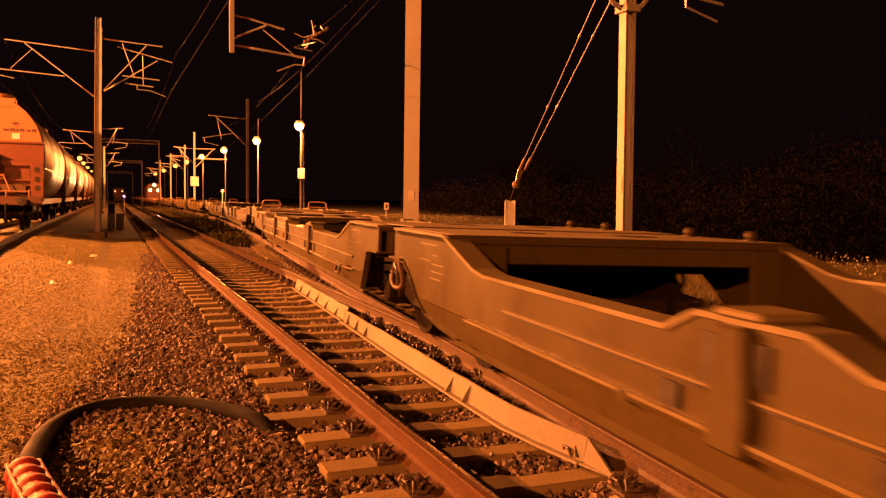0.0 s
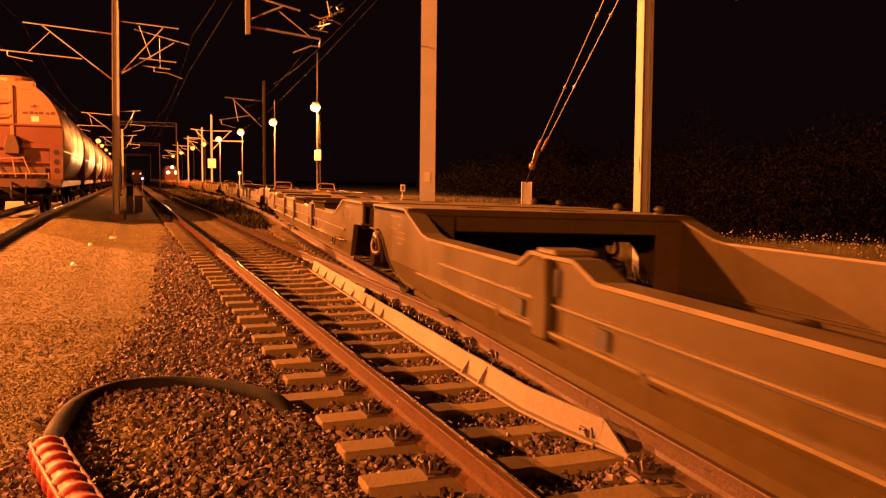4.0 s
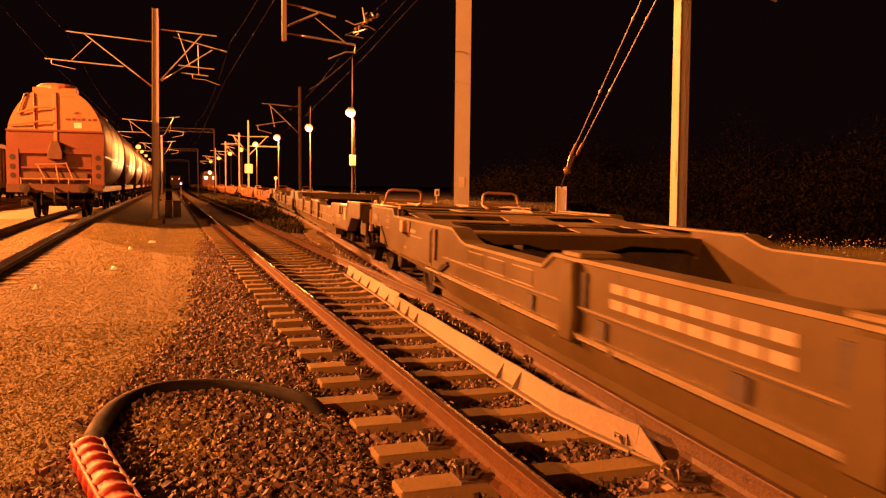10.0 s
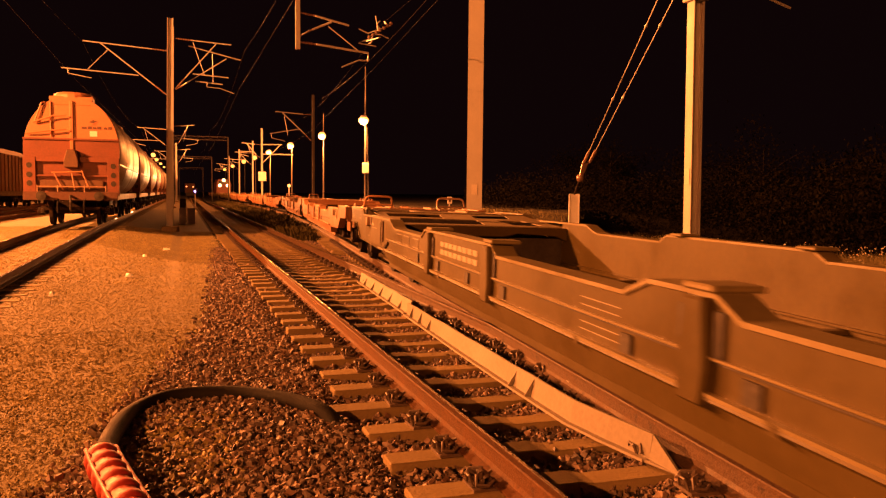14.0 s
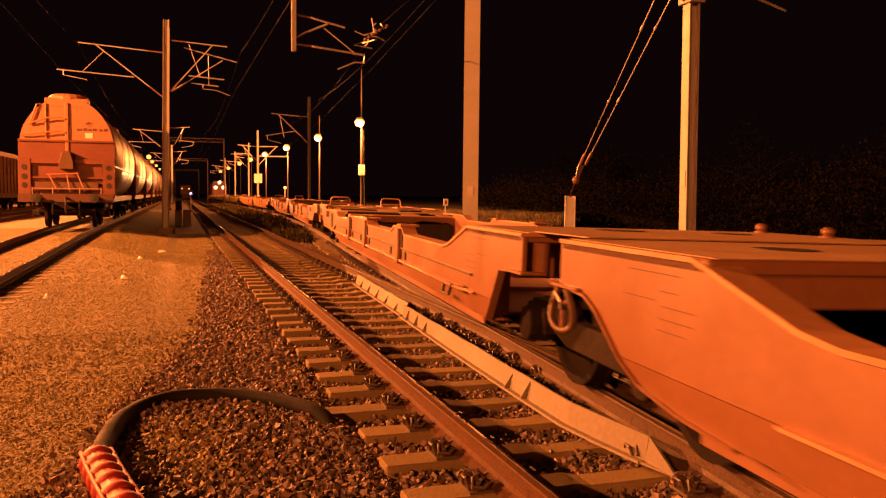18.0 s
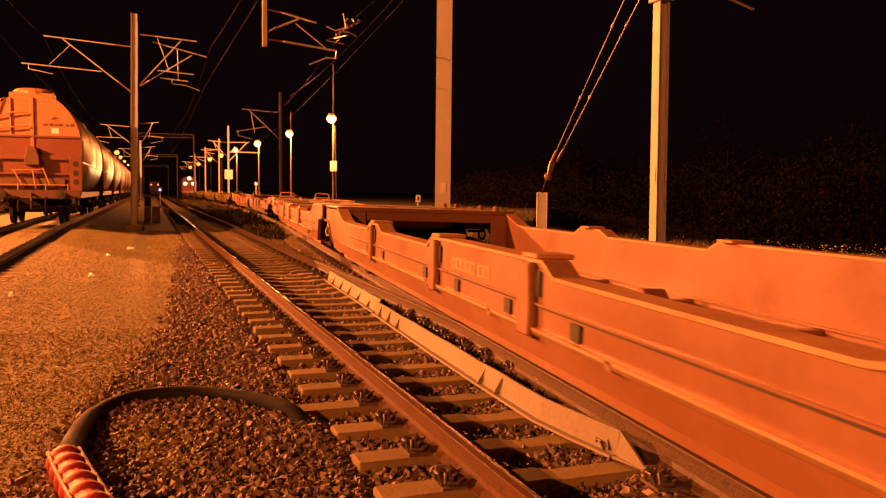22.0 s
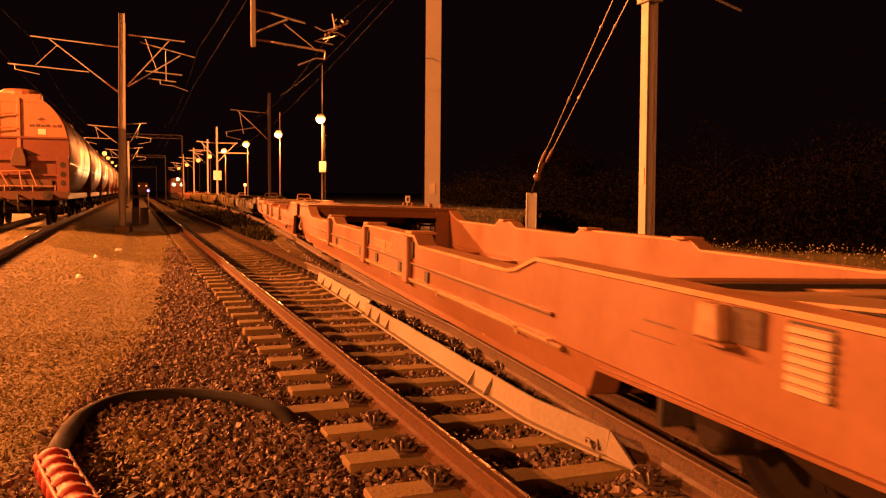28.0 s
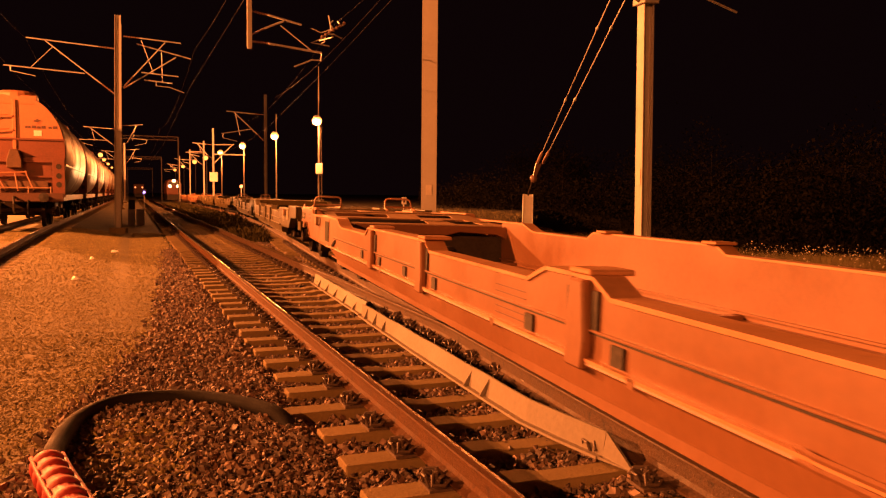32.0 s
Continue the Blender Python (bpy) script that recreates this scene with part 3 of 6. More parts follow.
def cut(poly, z, above):
    """The part of an outline above or below a height."""
    out = []
    for p, q in zip(poly, poly[1:] + poly[:1]):
        a, b = (p[1] - z, q[1] - z) if above else (z - p[1], z - q[1])
        if a >= 0:
            out.append(p)
        if a * b < 0:
            k = a / (a - b)
            out.append((p[0] + (q[0] - p[0]) * k, z))
    return out


def undercut(z):
    """How far the lower band of a side leans inwards at a height."""
    return 0.20 * max(LIP - z, 0.0)


def bogie(parent, y, label):
    ob = part("bogie", Build().box(-1.0, 1.0, y - 0.22, y + 0.22, 0.50, 0.80), BRAKEDUST, parent, label, bevel=0.012)
    for sx in (-1, 1):
        x = sx * 1.02
        fr = Build().prism([(-1.25, 0.46), (-1.15, 0.62), (-0.55, 0.66), (-0.35, 0.55), (0.35, 0.55), (0.55, 0.66), (1.15, 0.62), (1.25, 0.46), (0.75, 0.44), (0.45, 0.36), (-0.45, 0.36), (-0.75, 0.44)], x - 0.06, x + 0.06, "x", Matrix.Translation((0, y, 0)))
        part("bogie_frame", fr, BRAKEDUST, ob, bevel=0.012)
        part("end_beam", Build().box(-0.96, 0.96, y + sx * 1.2 - 0.05, y + sx * 1.2 + 0.05, 0.5, 0.62), BRAKEDUST, ob, bevel=0.01)
    for sx in (-1, 1):
        for sy in (-0.9, 0.9):
            ax = Build()
            ax.turned([(0.0, 0.0), (0.10, 0.0), (0.13, 0.02), (0.13, 0.22), (0.0, 0.23)], (sx * 1.0 + (0.0 if sx > 0 else -0.23), y + sy, 0.46), "x", 12)
            ax.box(sx * 1.02 - 0.12, sx * 1.02 + 0.12, y + sy - 0.19, y + sy + 0.19, 0.40, 0.60)
            part("axle_box", ax, BRAKEDUST, ob, bevel=0.01)
            sp = Build()
            pts = [(sx * 1.02 + 0.07 * math.cos(a), y + sy * 1.28 + 0.07 * math.sin(a), 0.40 + a * 0.0095) for a in np.arange(0, 22, 0.6)]
            sp.tube(pts, 0.017, 5)
            part("coil_spring", sp, DARKSTEEL, ob)
    for sx in (-1, 1):
        for sy in (-0.9, 0.9):
            shoe = Build().box(sx * 0.75 - 0.05, sx * 0.75 + 0.05, y + sy * 1.55 - 0.05, y + sy * 1.55 + 0.02, 0.28, 0.62)
            part("brake_shoe", shoe, BRAKEDUST, ob)
    return ob


WHEELSET = None


def wheelset_mesh():
    b = Build()
    b.turned([(0.085, -0.98), (0.085, 0.98)], (0, 0, 0), "x", 12)
    for sx in (-1, 1):
        rows = [(0.10, 0.66), (0.13, 0.70), (0.36, 0.715), (0.39, 0.682), (0.488, 0.682), (0.49, 0.712), (0.462, 0.722), (0.456, 0.815), (0.40, 0.815), (0.37, 0.775), (0.16, 0.765), (0.12, 0.83), (0.085, 0.84)]
        b.turned([(r, sx * h) for r, h in rows], (0, 0, 0), "x", 28)
        for k_ in range(3):
            a = k_ * 2.094
            b.box(sx * 0.77 - 0.006, sx * 0.77 + 0.012, 0.22, 0.30, -0.03, 0.03, Matrix.Rotation(a, 4, "X"))
    return b.mesh("wheelset", TYRE)


def pocket_wagon(paint, colour_words, leading):
    """Half of an articulated pocket wagon. Along +y: from the coupling end to the joint."""
    global WHEELSET
    WHEELSET = WHEELSET or wheelset_mesh()
    ob = thing("pocket_wagon", f"{colour_words} low pocket wagon half, empty, rolling on rails", "wagon", "wagons of the moving train")
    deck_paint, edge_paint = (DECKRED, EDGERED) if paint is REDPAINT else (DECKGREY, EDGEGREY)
    humps = HUMPS if leading else tuple(y + 0.14 for y in HUMPS)
    reach = 0.25 if leading else DECK_REACH
    for sx in (-1, 1):
        top, low = side_outline(leading, not leading and sx < 0)
        outline = top + low
        a, b_ = (W - 0.045) * sx, (W - 0.012) * sx
        sheet = Build()
        sheet.prism(cut(outline, LIP, True), a, b_, "x")
        side = part("side_frame", sheet, paint, ob, bevel=0.004)
        low_band = Build()
        low_band.prism(cut(outline, LIP - 0.001, False), a, b_, "x")
        low_band.v = [(x - sx * undercut(z), y, z) for x, y, z in low_band.v]
        part("lower_band", low_band, paint, side)
        # top flange
        fl = Build()
        for p, q in zip(top, top[1:]):
            d = Vector((0, q[0] - p[0], q[1] - p[1]))
            n_ = Vector((0, -d.z, d.y)).normalized() * 0.022
            x0, x1 = sx * (W - 0.166), sx * W
            v = [(x0, p[0], p[1]), (x1, p[0], p[1]), (x1, q[0], q[1]), (x0, q[0], q[1])]
            v += [(vx, vy + n_.y, vz + n_.z) for vx, vy, vz in v]
            fl.add(v, [(3, 2, 1, 0), (4, 5, 6, 7), (0, 1, 5, 4), (1, 2, 6, 5), (2, 3, 7, 6), (3, 0, 4, 7)])
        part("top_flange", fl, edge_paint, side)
        # inner skin of the box side
        inner = Build()
        inner_line = [(3.62, 1.006)] + [(y, z - 0.002) for y, z in top if 3.7 < y < LEN - 1.35] + [(LEN - 1.30, 1.113)]
        inner.prism([(3.62, 0.34)] + inner_line + [(LEN - 1.30, 0.34)], sx * (W - 0.150), sx * (W - 0.165), "x")
        part("inner_wall", inner, paint, side)
        # ledges of the lower sill; edge paint stands in for their bright highlights
        ledge = Build()
        ledge.box(sx * (W - 0.013), sx * (W + 0.010), 3.5 + reach, LEN - (2.6 if leading else 1.2), 0.750, 0.762)
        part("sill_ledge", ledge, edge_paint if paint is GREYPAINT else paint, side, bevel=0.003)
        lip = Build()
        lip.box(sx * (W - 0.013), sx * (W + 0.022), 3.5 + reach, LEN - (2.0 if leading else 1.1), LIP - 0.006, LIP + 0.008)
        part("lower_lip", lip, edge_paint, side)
        # dark strip painted under the ledge as its shadow
        shade_strip = Build()
        shade_strip.box(sx * (W - 0.011), sx * (W + 0.004), 3.5 + reach, LEN - (2.6 if leading else 1.2), 0.740, 0.750)
        part("shadow_gap", shade_strip, DARKSTEEL, side)
        pipe = Build()
        pipe.tube([(sx * (W + 0.004), 3.6, 0.600), (sx * (W + 0.004), LEN - 2.75, 0.600)], 0.017, 6)
        for yy in np.arange(4.2, LEN - 3, 1.7):
            pipe.box(sx * (W - 0.04), sx * (W + 0.022), yy - 0.03, yy + 0.03, 0.578, 0.622)
        part("brake_pipe", pipe, PIPEMAT if paint is REDPAINT and leading else paint, side)
        foot = Build()
        foot.box(sx * (W - 0.20), sx * (W - 0.095), 3.44, LEN - (1.7 if leading else 0.9), 0.425, 0.444)
        part("bottom_flange", foot, paint, side)
        low_pts = [p for p in low if p[0] > LEN - 1.8] if leading else [p for p in low if p[0] > LEN - 0.9]
        front = [p for p in low if p[0] < 4.4]
        for line_ in (low_pts, front):
            arch = Build()
            for p, q in zip(line_, line_[1:]):
                arch.prism([p, q, (q[0], q[1] - 0.016), (p[0], p[1] - 0.016)], sx * (W - (0.14 if leading else 0.05)), sx * (W + 0.006), "x")
            arch.v = [(x - sx * undercut(z), y, z) for x, y, z in arch.v]
            part("arch_flange", arch, paint, side)
        part("joint_lip", Build().box(sx * (W - 0.16), sx * (W + 0.02), LEN - 0.30, LEN + 0.07, 0.866, 0.886), paint, side, bevel=0.004)
        # stiffeners and locking posts
        for y0 in humps:
            post = Build()
            post.prism([(y0 - 0.10, 0.565), (y0 + 0.08, 0.565), (y0 + 0.10, 0.70), (y0 + 0.065, 0.985), (y0 - 0.075, 0.985), (y0 - 0.11, 0.70)], sx * (W - 0.012), sx * (W + 0.040), "x")
            part("locking_post", post, paint, side, bevel=0.012)
            for y1 in (y0 + 0.105, y0 - 0.160):
                part("post_slot", Build().box(sx * (W - 0.011), sx * (W + 0.004), y1, y1 + 0.055, 0.74 if y1 > y0 else 0.80, 0.94), DARKSTEEL, side)
            for y1 in (y0 - 0.70, y0 + 0.30):
                part("post_heel", Build().box(sx * (W - 0.011), sx * (W + 0.004), y1, y1 + 0.11, 0.635, 0.725), DARKSTEEL, side)
        for y0 in humps:
            cap = Build()
            cap.box(sx * (W - 0.22), sx * (W + 0.015), y0 - 0.13, y0 + 0.10, 1.006, 1.035)
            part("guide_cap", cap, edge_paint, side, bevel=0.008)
        # louvred cabinet, lettering and plates
        if leading:
            v0, v1 = (1.66, 1.93) if paint is GREYPAINT else (1.79, 1.99)
            part("vent_backing", Build().box(sx * (W - 0.0125), sx * (W - 0.0105), v0, v1, 0.775, 0.995), DARKSTEEL, side)
            for k_ in range(7):
                slat = Build()
                z0 = 0.782 + 0.030 * k_
                slat.prism([(sx * (W - 0.011), z0 + 0.004), (sx * (W + 0.006), z0), (sx * (W + 0.006), z0 + 0.018), (sx * (W - 0.011), z0 + 0.024)], v0 + 0.01, v1 - 0.01, "y")
                part("vent_slat", slat, VENTPAINT, side, "pale louvre slat" if k_ == 0 else "")
        spots = [(LEN - 1.30, LEN - 0.85, 1.045, 1.050), (LEN - 1.10, LEN - 0.80, 0.925, 0.929), (LEN - 1.28, LEN - 1.14, 0.97, 0.974), (LEN - 1.42, LEN - 1.16, 0.905, 0.909), (LEN - 1.42, LEN - 1.14, 0.85, 0.854), (LEN - 1.36, LEN - 1.12, 0.80, 0.804), ] + ([(2.62, 2.85, 0.86, 0.868), (2.62, 2.95, 0.80, 0.805)] if paint is not GREYPAINT else [])
        # this long pale bar paints the bright line along a lit edge
        if not leading and paint is GREYPAINT:
            spots += [(2.72, 3.75, 0.852, 0.859)]
        if not leading:
            spots += [(10.98, 11.46, z0, z0 + 0.005) for z0 in (0.66, 0.70, 0.75, 0.79, 0.83)] + [(1.18, 1.42, z0, z0 + 0.007) for z0 in (0.86, 0.93, 0.955, 1.0)]
        for y0, y1, z0, z1 in spots:
            bar = Build()
            bar.box(sx * (W - 0.011), sx * (W - 0.0085), y0, y1, z0, z1)
            part("lettering_bar", bar, STENCIL if paint is GREYPAINT else MARK, side)
        if paint is GREYPAINT:
            rows_ = [(2.68 + 0.10 * k_, 2.75 + 0.10 * k_, 0.885, 0.925) for k_ in range(3)] + [(2.36, 2.50, 0.705, 0.718)]
            if leading:
                rows_ = [(2.60, 3.20, 0.778, 0.784), (2.60, 3.20, 0.842, 0.848)] + [(2.62 + 0.095 * k_, 2.69 + 0.095 * k_, 0.795, 0.830) for k_ in range(6)]
                rows_ += [(2.62 + 0.08 * k_, 2.68 + 0.08 * k_, 0.875, 0.925) for k_ in range(3)] + [(2.64, 2.78, 0.718, 0.740), (2.82, 2.97, 0.718, 0.740)]
            for y0, y1, z0, z1 in rows_:
                part("lettering_bar", Build().box(sx * (W - 0.011), sx * (W - 0.0080), y0, y1, z0, z1), STENCIL, side)
            if not leading:
                for z0 in (0.80, 0.875):
                    for k_ in range(8):
                        part("lettering_bar", Build().box(sx * (W - 0.011), sx * (W - 0.0085), 7.52 + 0.17 * k_, 7.66 + 0.17 * k_, z0, z0 + 0.045), STENCIL, side, "faded stencilled lettering" if k_ == 0 else "")
        elif leading:
            for k_, y0 in enumerate((8.52, 8.40, 8.28, 8.16, 8.04, 7.86, 7.73)):
                bar = Build()
                bar.box(sx * (W - 0.0086), sx * (W - 0.0065), y0 + 0.015, y0 + 0.070, 0.812, 0.866)
                part("lettering_bar", bar, DULLMARK, side)
            for y0, y1 in ((8.02, 8.63), (7.70, 7.97)):
                part("lettering_panel", Build().box(sx * (W - 0.0115), sx * (W - 0.0085), y0, y1, 0.795, 0.882), FAINT, side, "faded pale lettering panel")
        back = 0.10 if leading and paint is not GREYPAINT else 0.0
        hatch = part("hatch", Build().prism([(2.37 - back, 0.875), (2.52 - back, 0.875), (2.505 - back, 1.0), (2.385 - back, 1.0)], sx * (W - 0.012), sx * (W + 0.045), "x"), HATCHTAN, side, "bleached hatch box", bevel=0.008)
        part("hatch_recess", Build().box(sx * (W - 0.0118), sx * (W + 0.002), *((2.20 - back, 2.36 - back) if leading else (2.54, 2.70)), 0.880, 1.000), POINTRUST, side)
        part("hatch_ledge", Build().box(sx * (W - 0.012), sx * (W + 0.05), 2.33 - back, 2.56 - back, 0.862, 0.8745), paint, hatch)
        # step box under the coupling end
        box = Build()
        box.box(sx * (W - 0.12), sx * (W - 0.15), 0.08, 0.62 if leading else 0.46, 0.60, 0.865)
        part("skirt_plate", box, paint, ob, bevel=0.006)
        rail_ = Build()
        rail_.box(sx * (W - 0.21), sx * (W - 0.16), -0.07, 0.0, 0.68, 1.02)
        part("corner_strip", rail_, HANDLE, ob, "dull tan corner strip", bevel=0.008)
        # buffer
        buf = Build()
        buf.turned([(0.0, 0.05), (0.13, 0.05), (0.13, -0.25), (0.10, -0.26), (0.10, -0.42), (0.165, -0.44), (0.17, -0.48), (0.0, -0.50)], (sx * 0.875, 0, 0.915), "y", 16)
        part("buffer", buf, DARKSTEEL, ob, "greasy steel buffer")
    # headstock and end deck
    hs = Build()
    hs.box(-W + 0.05, W - 0.05, 0.0, 0.10, 0.80, 1.08)
    part("headstock", hs, paint, ob, bevel=0.008)
    end = 3.62
    step = (1.44 if leading else 1.68) + 0.06
    for x in (-1.15, -0.45, 0.45, 1.15):
        part("deck_beam", Build().box(x - 0.07, x + 0.07, 0.1, end - 0.02, 0.78, 0.915), DARKSTEEL if abs(x) < 1 else paint, ob, bevel=0.006)
    for y in (1.10, 2.58):
        part("cross_beam", Build().box(-1.36, 1.36, y, y + 0.10, 0.80, 0.91), DARKSTEEL, ob, bevel=0.006)
    # raised deck over the coupling end
    raised = [[(-0.30, 0.32), (0.30, 0.32), (0.38, 1.10), (-0.38, 1.10)]]
    raised.append([(-x, y) for x, y in ((0.50, 0.62), (0.96, 0.55), (1.06, 1.00), (0.98, step - 0.10), (0.66, step - 0.12))])
    raised.append([(x, y) for x, y in ((0.46, 0.42), (1.18, 0.38), (1.24, 0.90), (1.20, step - 0.12), (0.56, step - 0.12))])
    part("deck_plate", Build().plate([(-1.36, 0.10), (1.36, 0.10), (1.36, step), (-1.36, step)], raised, 1.078, 1.090), deck_paint, ob, "walked-on deck plate with elongated openings")
    # lower deck that falls towards the pocket
    low_gaps = [[(-x, y) for x, y in ((0.52, 2.74), (0.94, 2.70), (1.06, 3.44), (0.60, 3.46))], [(-0.20, 2.72), (1.02, 2.68), (1.12, 3.46), (-0.14, 3.46)],
                [(0.22, 1.96), (1.12, 1.90), (1.16, 2.50), (0.30, 2.52)], [(-x, y) for x, y in ((0.30, 1.96), (0.92, 1.92), (0.84, 2.44), (0.26, 2.46))]]
    lower = Build().plate([(-1.30, step), (1.30, step), (1.30, end), (-1.30, end)], low_gaps, 0.0, 0.012)
    lower.v = [(x, y, z + 1.062 - 0.066 * (y - step)) for x, y, z in lower.v]
    part("lower_deck", lower, deck_paint, ob, "walked-on lower deck plate with wide openings")
    for sx in (-1, 1) if leading else (-1,):
        part("deck_rib", Build().prism([(0.45, 1.0905), (1.35, 1.0905), (1.28, 1.118), (0.52, 1.118)], sx * 0.40, sx * 0.46, "x"), deck_paint, ob)
    part("air_reservoir", Build().turned([(0.0, 0.0), (0.13, 0.02), (0.16, 0.08), (0.16, 1.02), (0.13, 1.08), (0.0, 1.1)], (0.82, 1.75, 0.74), "y", 14), DARKSTEEL, ob)
    tray = Build()
    tray.box(-1.3, 1.3, 0.2, end - 0.12, 0.68, 0.70)
    part("deck_tray", tray, DARKSTEEL, ob)
    spine = Build()
    spine.box(-0.22, 0.22, 0.1, end - 0.02, 0.66, 0.90)
    part("centre_sill", spine, DARKSTEEL, ob)
    # added dark plate that hides the bogie and keeps the pocket end dark
    part("pocket_bulkhead", Build().box(-1.30, 1.30, end - 0.02, end, 0.36, 0.78), DARKSTEEL, ob)
    # kingpin hitch and arched bridge over the pocket
    hitch = Build()
    hitch.prism([(-1.42, 0.70), (-1.42, 0.942), (1.42, 0.942), (1.42, 0.70), (1.15, 0.82), (0.55, 0.850), (0.35, 0.80), (-0.35, 0.80), (-0.55, 0.850), (-1.15, 0.82)], end, end + 0.18, "y")
    part("bridge_beam", hitch, paint, ob, bevel=0.01)
    h2 = Build()
    h2.prism([(end + 0.23, 0.42), (end + 1.28, 0.42), (end + 0.98, 0.60), (end + 0.38, 0.60)], -0.35, -0.30, "x")
    h2.prism([(end + 0.23, 0.42), (end + 1.28, 0.42), (end + 0.98, 0.60), (end + 0.38, 0.60)], 0.30, 0.35, "x")
    h2.turned([(0.30, 0.60), (0.32, 0.63), (0.26, 0.66), (0.0, 0.66)], (0, end + 0.70, 0), "z", 18)
    part("trailer_hitch", h2, DARKSTEEL, ob, "dark greasy trailer hitch", bevel=0.006)
    wheelring = Build()
    wheelring.turned([(0.11, -0.02), (0.135, -0.02), (0.135, 0.02), (0.11, 0.02)], (0.9, 4.9, 0.60), "y", 18)
    part("hand_wheel", wheelring, DARKSTEEL, ob)
    # pocket
    floor = Build()
    floor.box(-W + 0.16, W - 0.16, 3.6, LEN - 1.7, 0.36, 0.38)
    part("pocket_floor", floor, paint, ob)
    for y in np.arange(4.2, LEN - 2, 1.8):
        part("floor_rib", Build().box(-W + 0.17, W - 0.17, y, y + 0.10, 0.38, 0.415), paint, ob)
    for y in (6.3, 9.4):
        part("wheel_chock", Build().prism([(y, 0.416), (y + 0.35, 0.416), (y + 0.22, 0.53), (y + 0.12, 0.53)], 0.7, 0.95, "x"), paint, ob, bevel=0.01)
    bulk = Build()
    bulk.box(-W + 0.21, W - 0.21, 3.0, 3.04, 0.36, 0.995)
    part("pocket_bulkhead", bulk, DARKSTEEL, ob)
    for sx in (-1, 1):
        part("pocket_gusset", Build().box(sx * (W - 0.44), sx * (W - 0.166), LEN - 1.56, LEN - 1.525, 0.38, 1.073), paint, ob, bevel=0.006)
    # joint end deck
    part("deck_top", Build().box(-W + 0.06, W - 0.06, LEN - 1.48, LEN - 0.03, 1.1365, 1.1405), deck_paint, ob, "dusty walked-on top of the joint deck")
    jd = Build()
    jd.box(-W + 0.012, W - 0.012, LEN - 1.50, LEN - 0.02, 1.075, 1.136)
    jd.box(-W + 0.04, W - 0.04, LEN - 1.52, LEN - 1.44, 0.94, 1.074)
    jd.box(-W + 0.10, W - 0.10, LEN - 0.50, LEN - 0.44, 0.80, 1.074)
    part("joint_deck", jd, paint, ob, "flat steel deck over the joint", bevel=0.008)
    for x, y in ((1.2, LEN - 0.45), (1.2, LEN - 1.3)) if leading else ((-1.2, LEN - 0.45), (-1.2, LEN - 1.3)):
        pin = Build()
        pin.turned([(0.055, 1.134), (0.055, 1.155), (0.036, 1.16), (0.046, 1.18), (0.046, 1.205), (0.03, 1.222), (0.0, 1.225)], (x, y, 0), "z", 10)
        part("container_pin", pin, paint, ob)
    for x, y, r in ((-0.55, LEN - 0.75, 0.16), (0.35, LEN - 0.9, 0.20)):
        hole = Build()
        hole.turned([(0.0, 1.1406), (r, 1.1406), (r, 1.1446), (0.0, 1.1446)], (x, y, 0), "z", 18)
        part("deck_opening", hole, DARKSTEEL, ob, "dark opening in the deck")
    for sx in (-1, 1):
        part("end_column", Build().turned([(0.055, 0.87), (0.055, 1.074)], (sx * (W - 0.15), LEN - 0.02, 0), "z", 12), paint, ob, smooth=False)
        part("joint_hose", Build().tube([(sx * 1.0, LEN - 0.1, 0.95), (sx * 1.02, LEN + 0.1, 1.0), (sx * 1.02, LEN + 0.28, 0.99), (sx * 1.0, LEN + 0.38, 0.93)], 0.03, 6), RUBBER, ob)
    if not leading:
        tongue = Build().prism([(-W + 0.75, LEN - 0.46), (-W + 0.55, LEN + 0.10), (-W + 0.55, LEN + 0.60), (W - 0.55, LEN + 0.60), (W - 0.55, LEN + 0.10), (W - 0.75, LEN - 0.46)], 0.92, 1.074, "z")
        part("joint_tongue", tongue, paint, ob, "tongue of the joint between the halves", bevel=0.01)
        part("bridge_plate", Build().prism([(-W + 0.10, LEN - 0.02), (-W + 0.16, LEN + 0.70), (W - 0.16, LEN + 0.70), (W - 0.10, LEN - 0.02)], 1.1446, 1.152, "z"), deck_paint, ob, "thin bridging plate over the joint")
    if leading:
        for sx in (-1, 1):
            cx, cy, cz = sx * (W - 0.06), LEN + 0.06, 0.745
            rim = Build().tube([(cx + 0.02 * math.sin(a * 2), cy + 0.145 * math.cos(a), cz + 0.145 * math.sin(a)) for a in np.linspace(0, 6.283, 29)], 0.021, 7)
            wheel = part("brake_hand_wheel", rim, RUSTHATCH, ob, "dusty ring-shaped brake hand wheel", smooth=True)
            for a in (0.5, 2.6, 4.7):
                part("spoke", Build().tube([(cx, cy, cz), (cx, cy + 0.14 * math.cos(a), cz + 0.14 * math.sin(a))], 0.012, 5), paint, wheel)
            part("spindle", Build().tube([(cx + sx * 0.02, cy, cz), (cx - sx * 0.28, cy, cz)], 0.025, 7), DARKSTEEL, wheel)
    else:
        for sx in (-1, 1):
            pane = part("marking_panel", Build().box(sx * (W - 0.011), sx * (W - 0.008), 0.08, 0.56, 0.905, 1.02), paint if paint is GREYPAINT else OLIVE, ob)
            for z0, y1 in ((0.935, 0.40), (0.960, 0.46), (0.985, 0.44)):
                part("lettering_bar", Build().box(sx * (W - 0.0081), sx * (W - 0.006), 0.20, y1, z0, z0 + 0.010), STENCIL, pane)
        loop = Build()
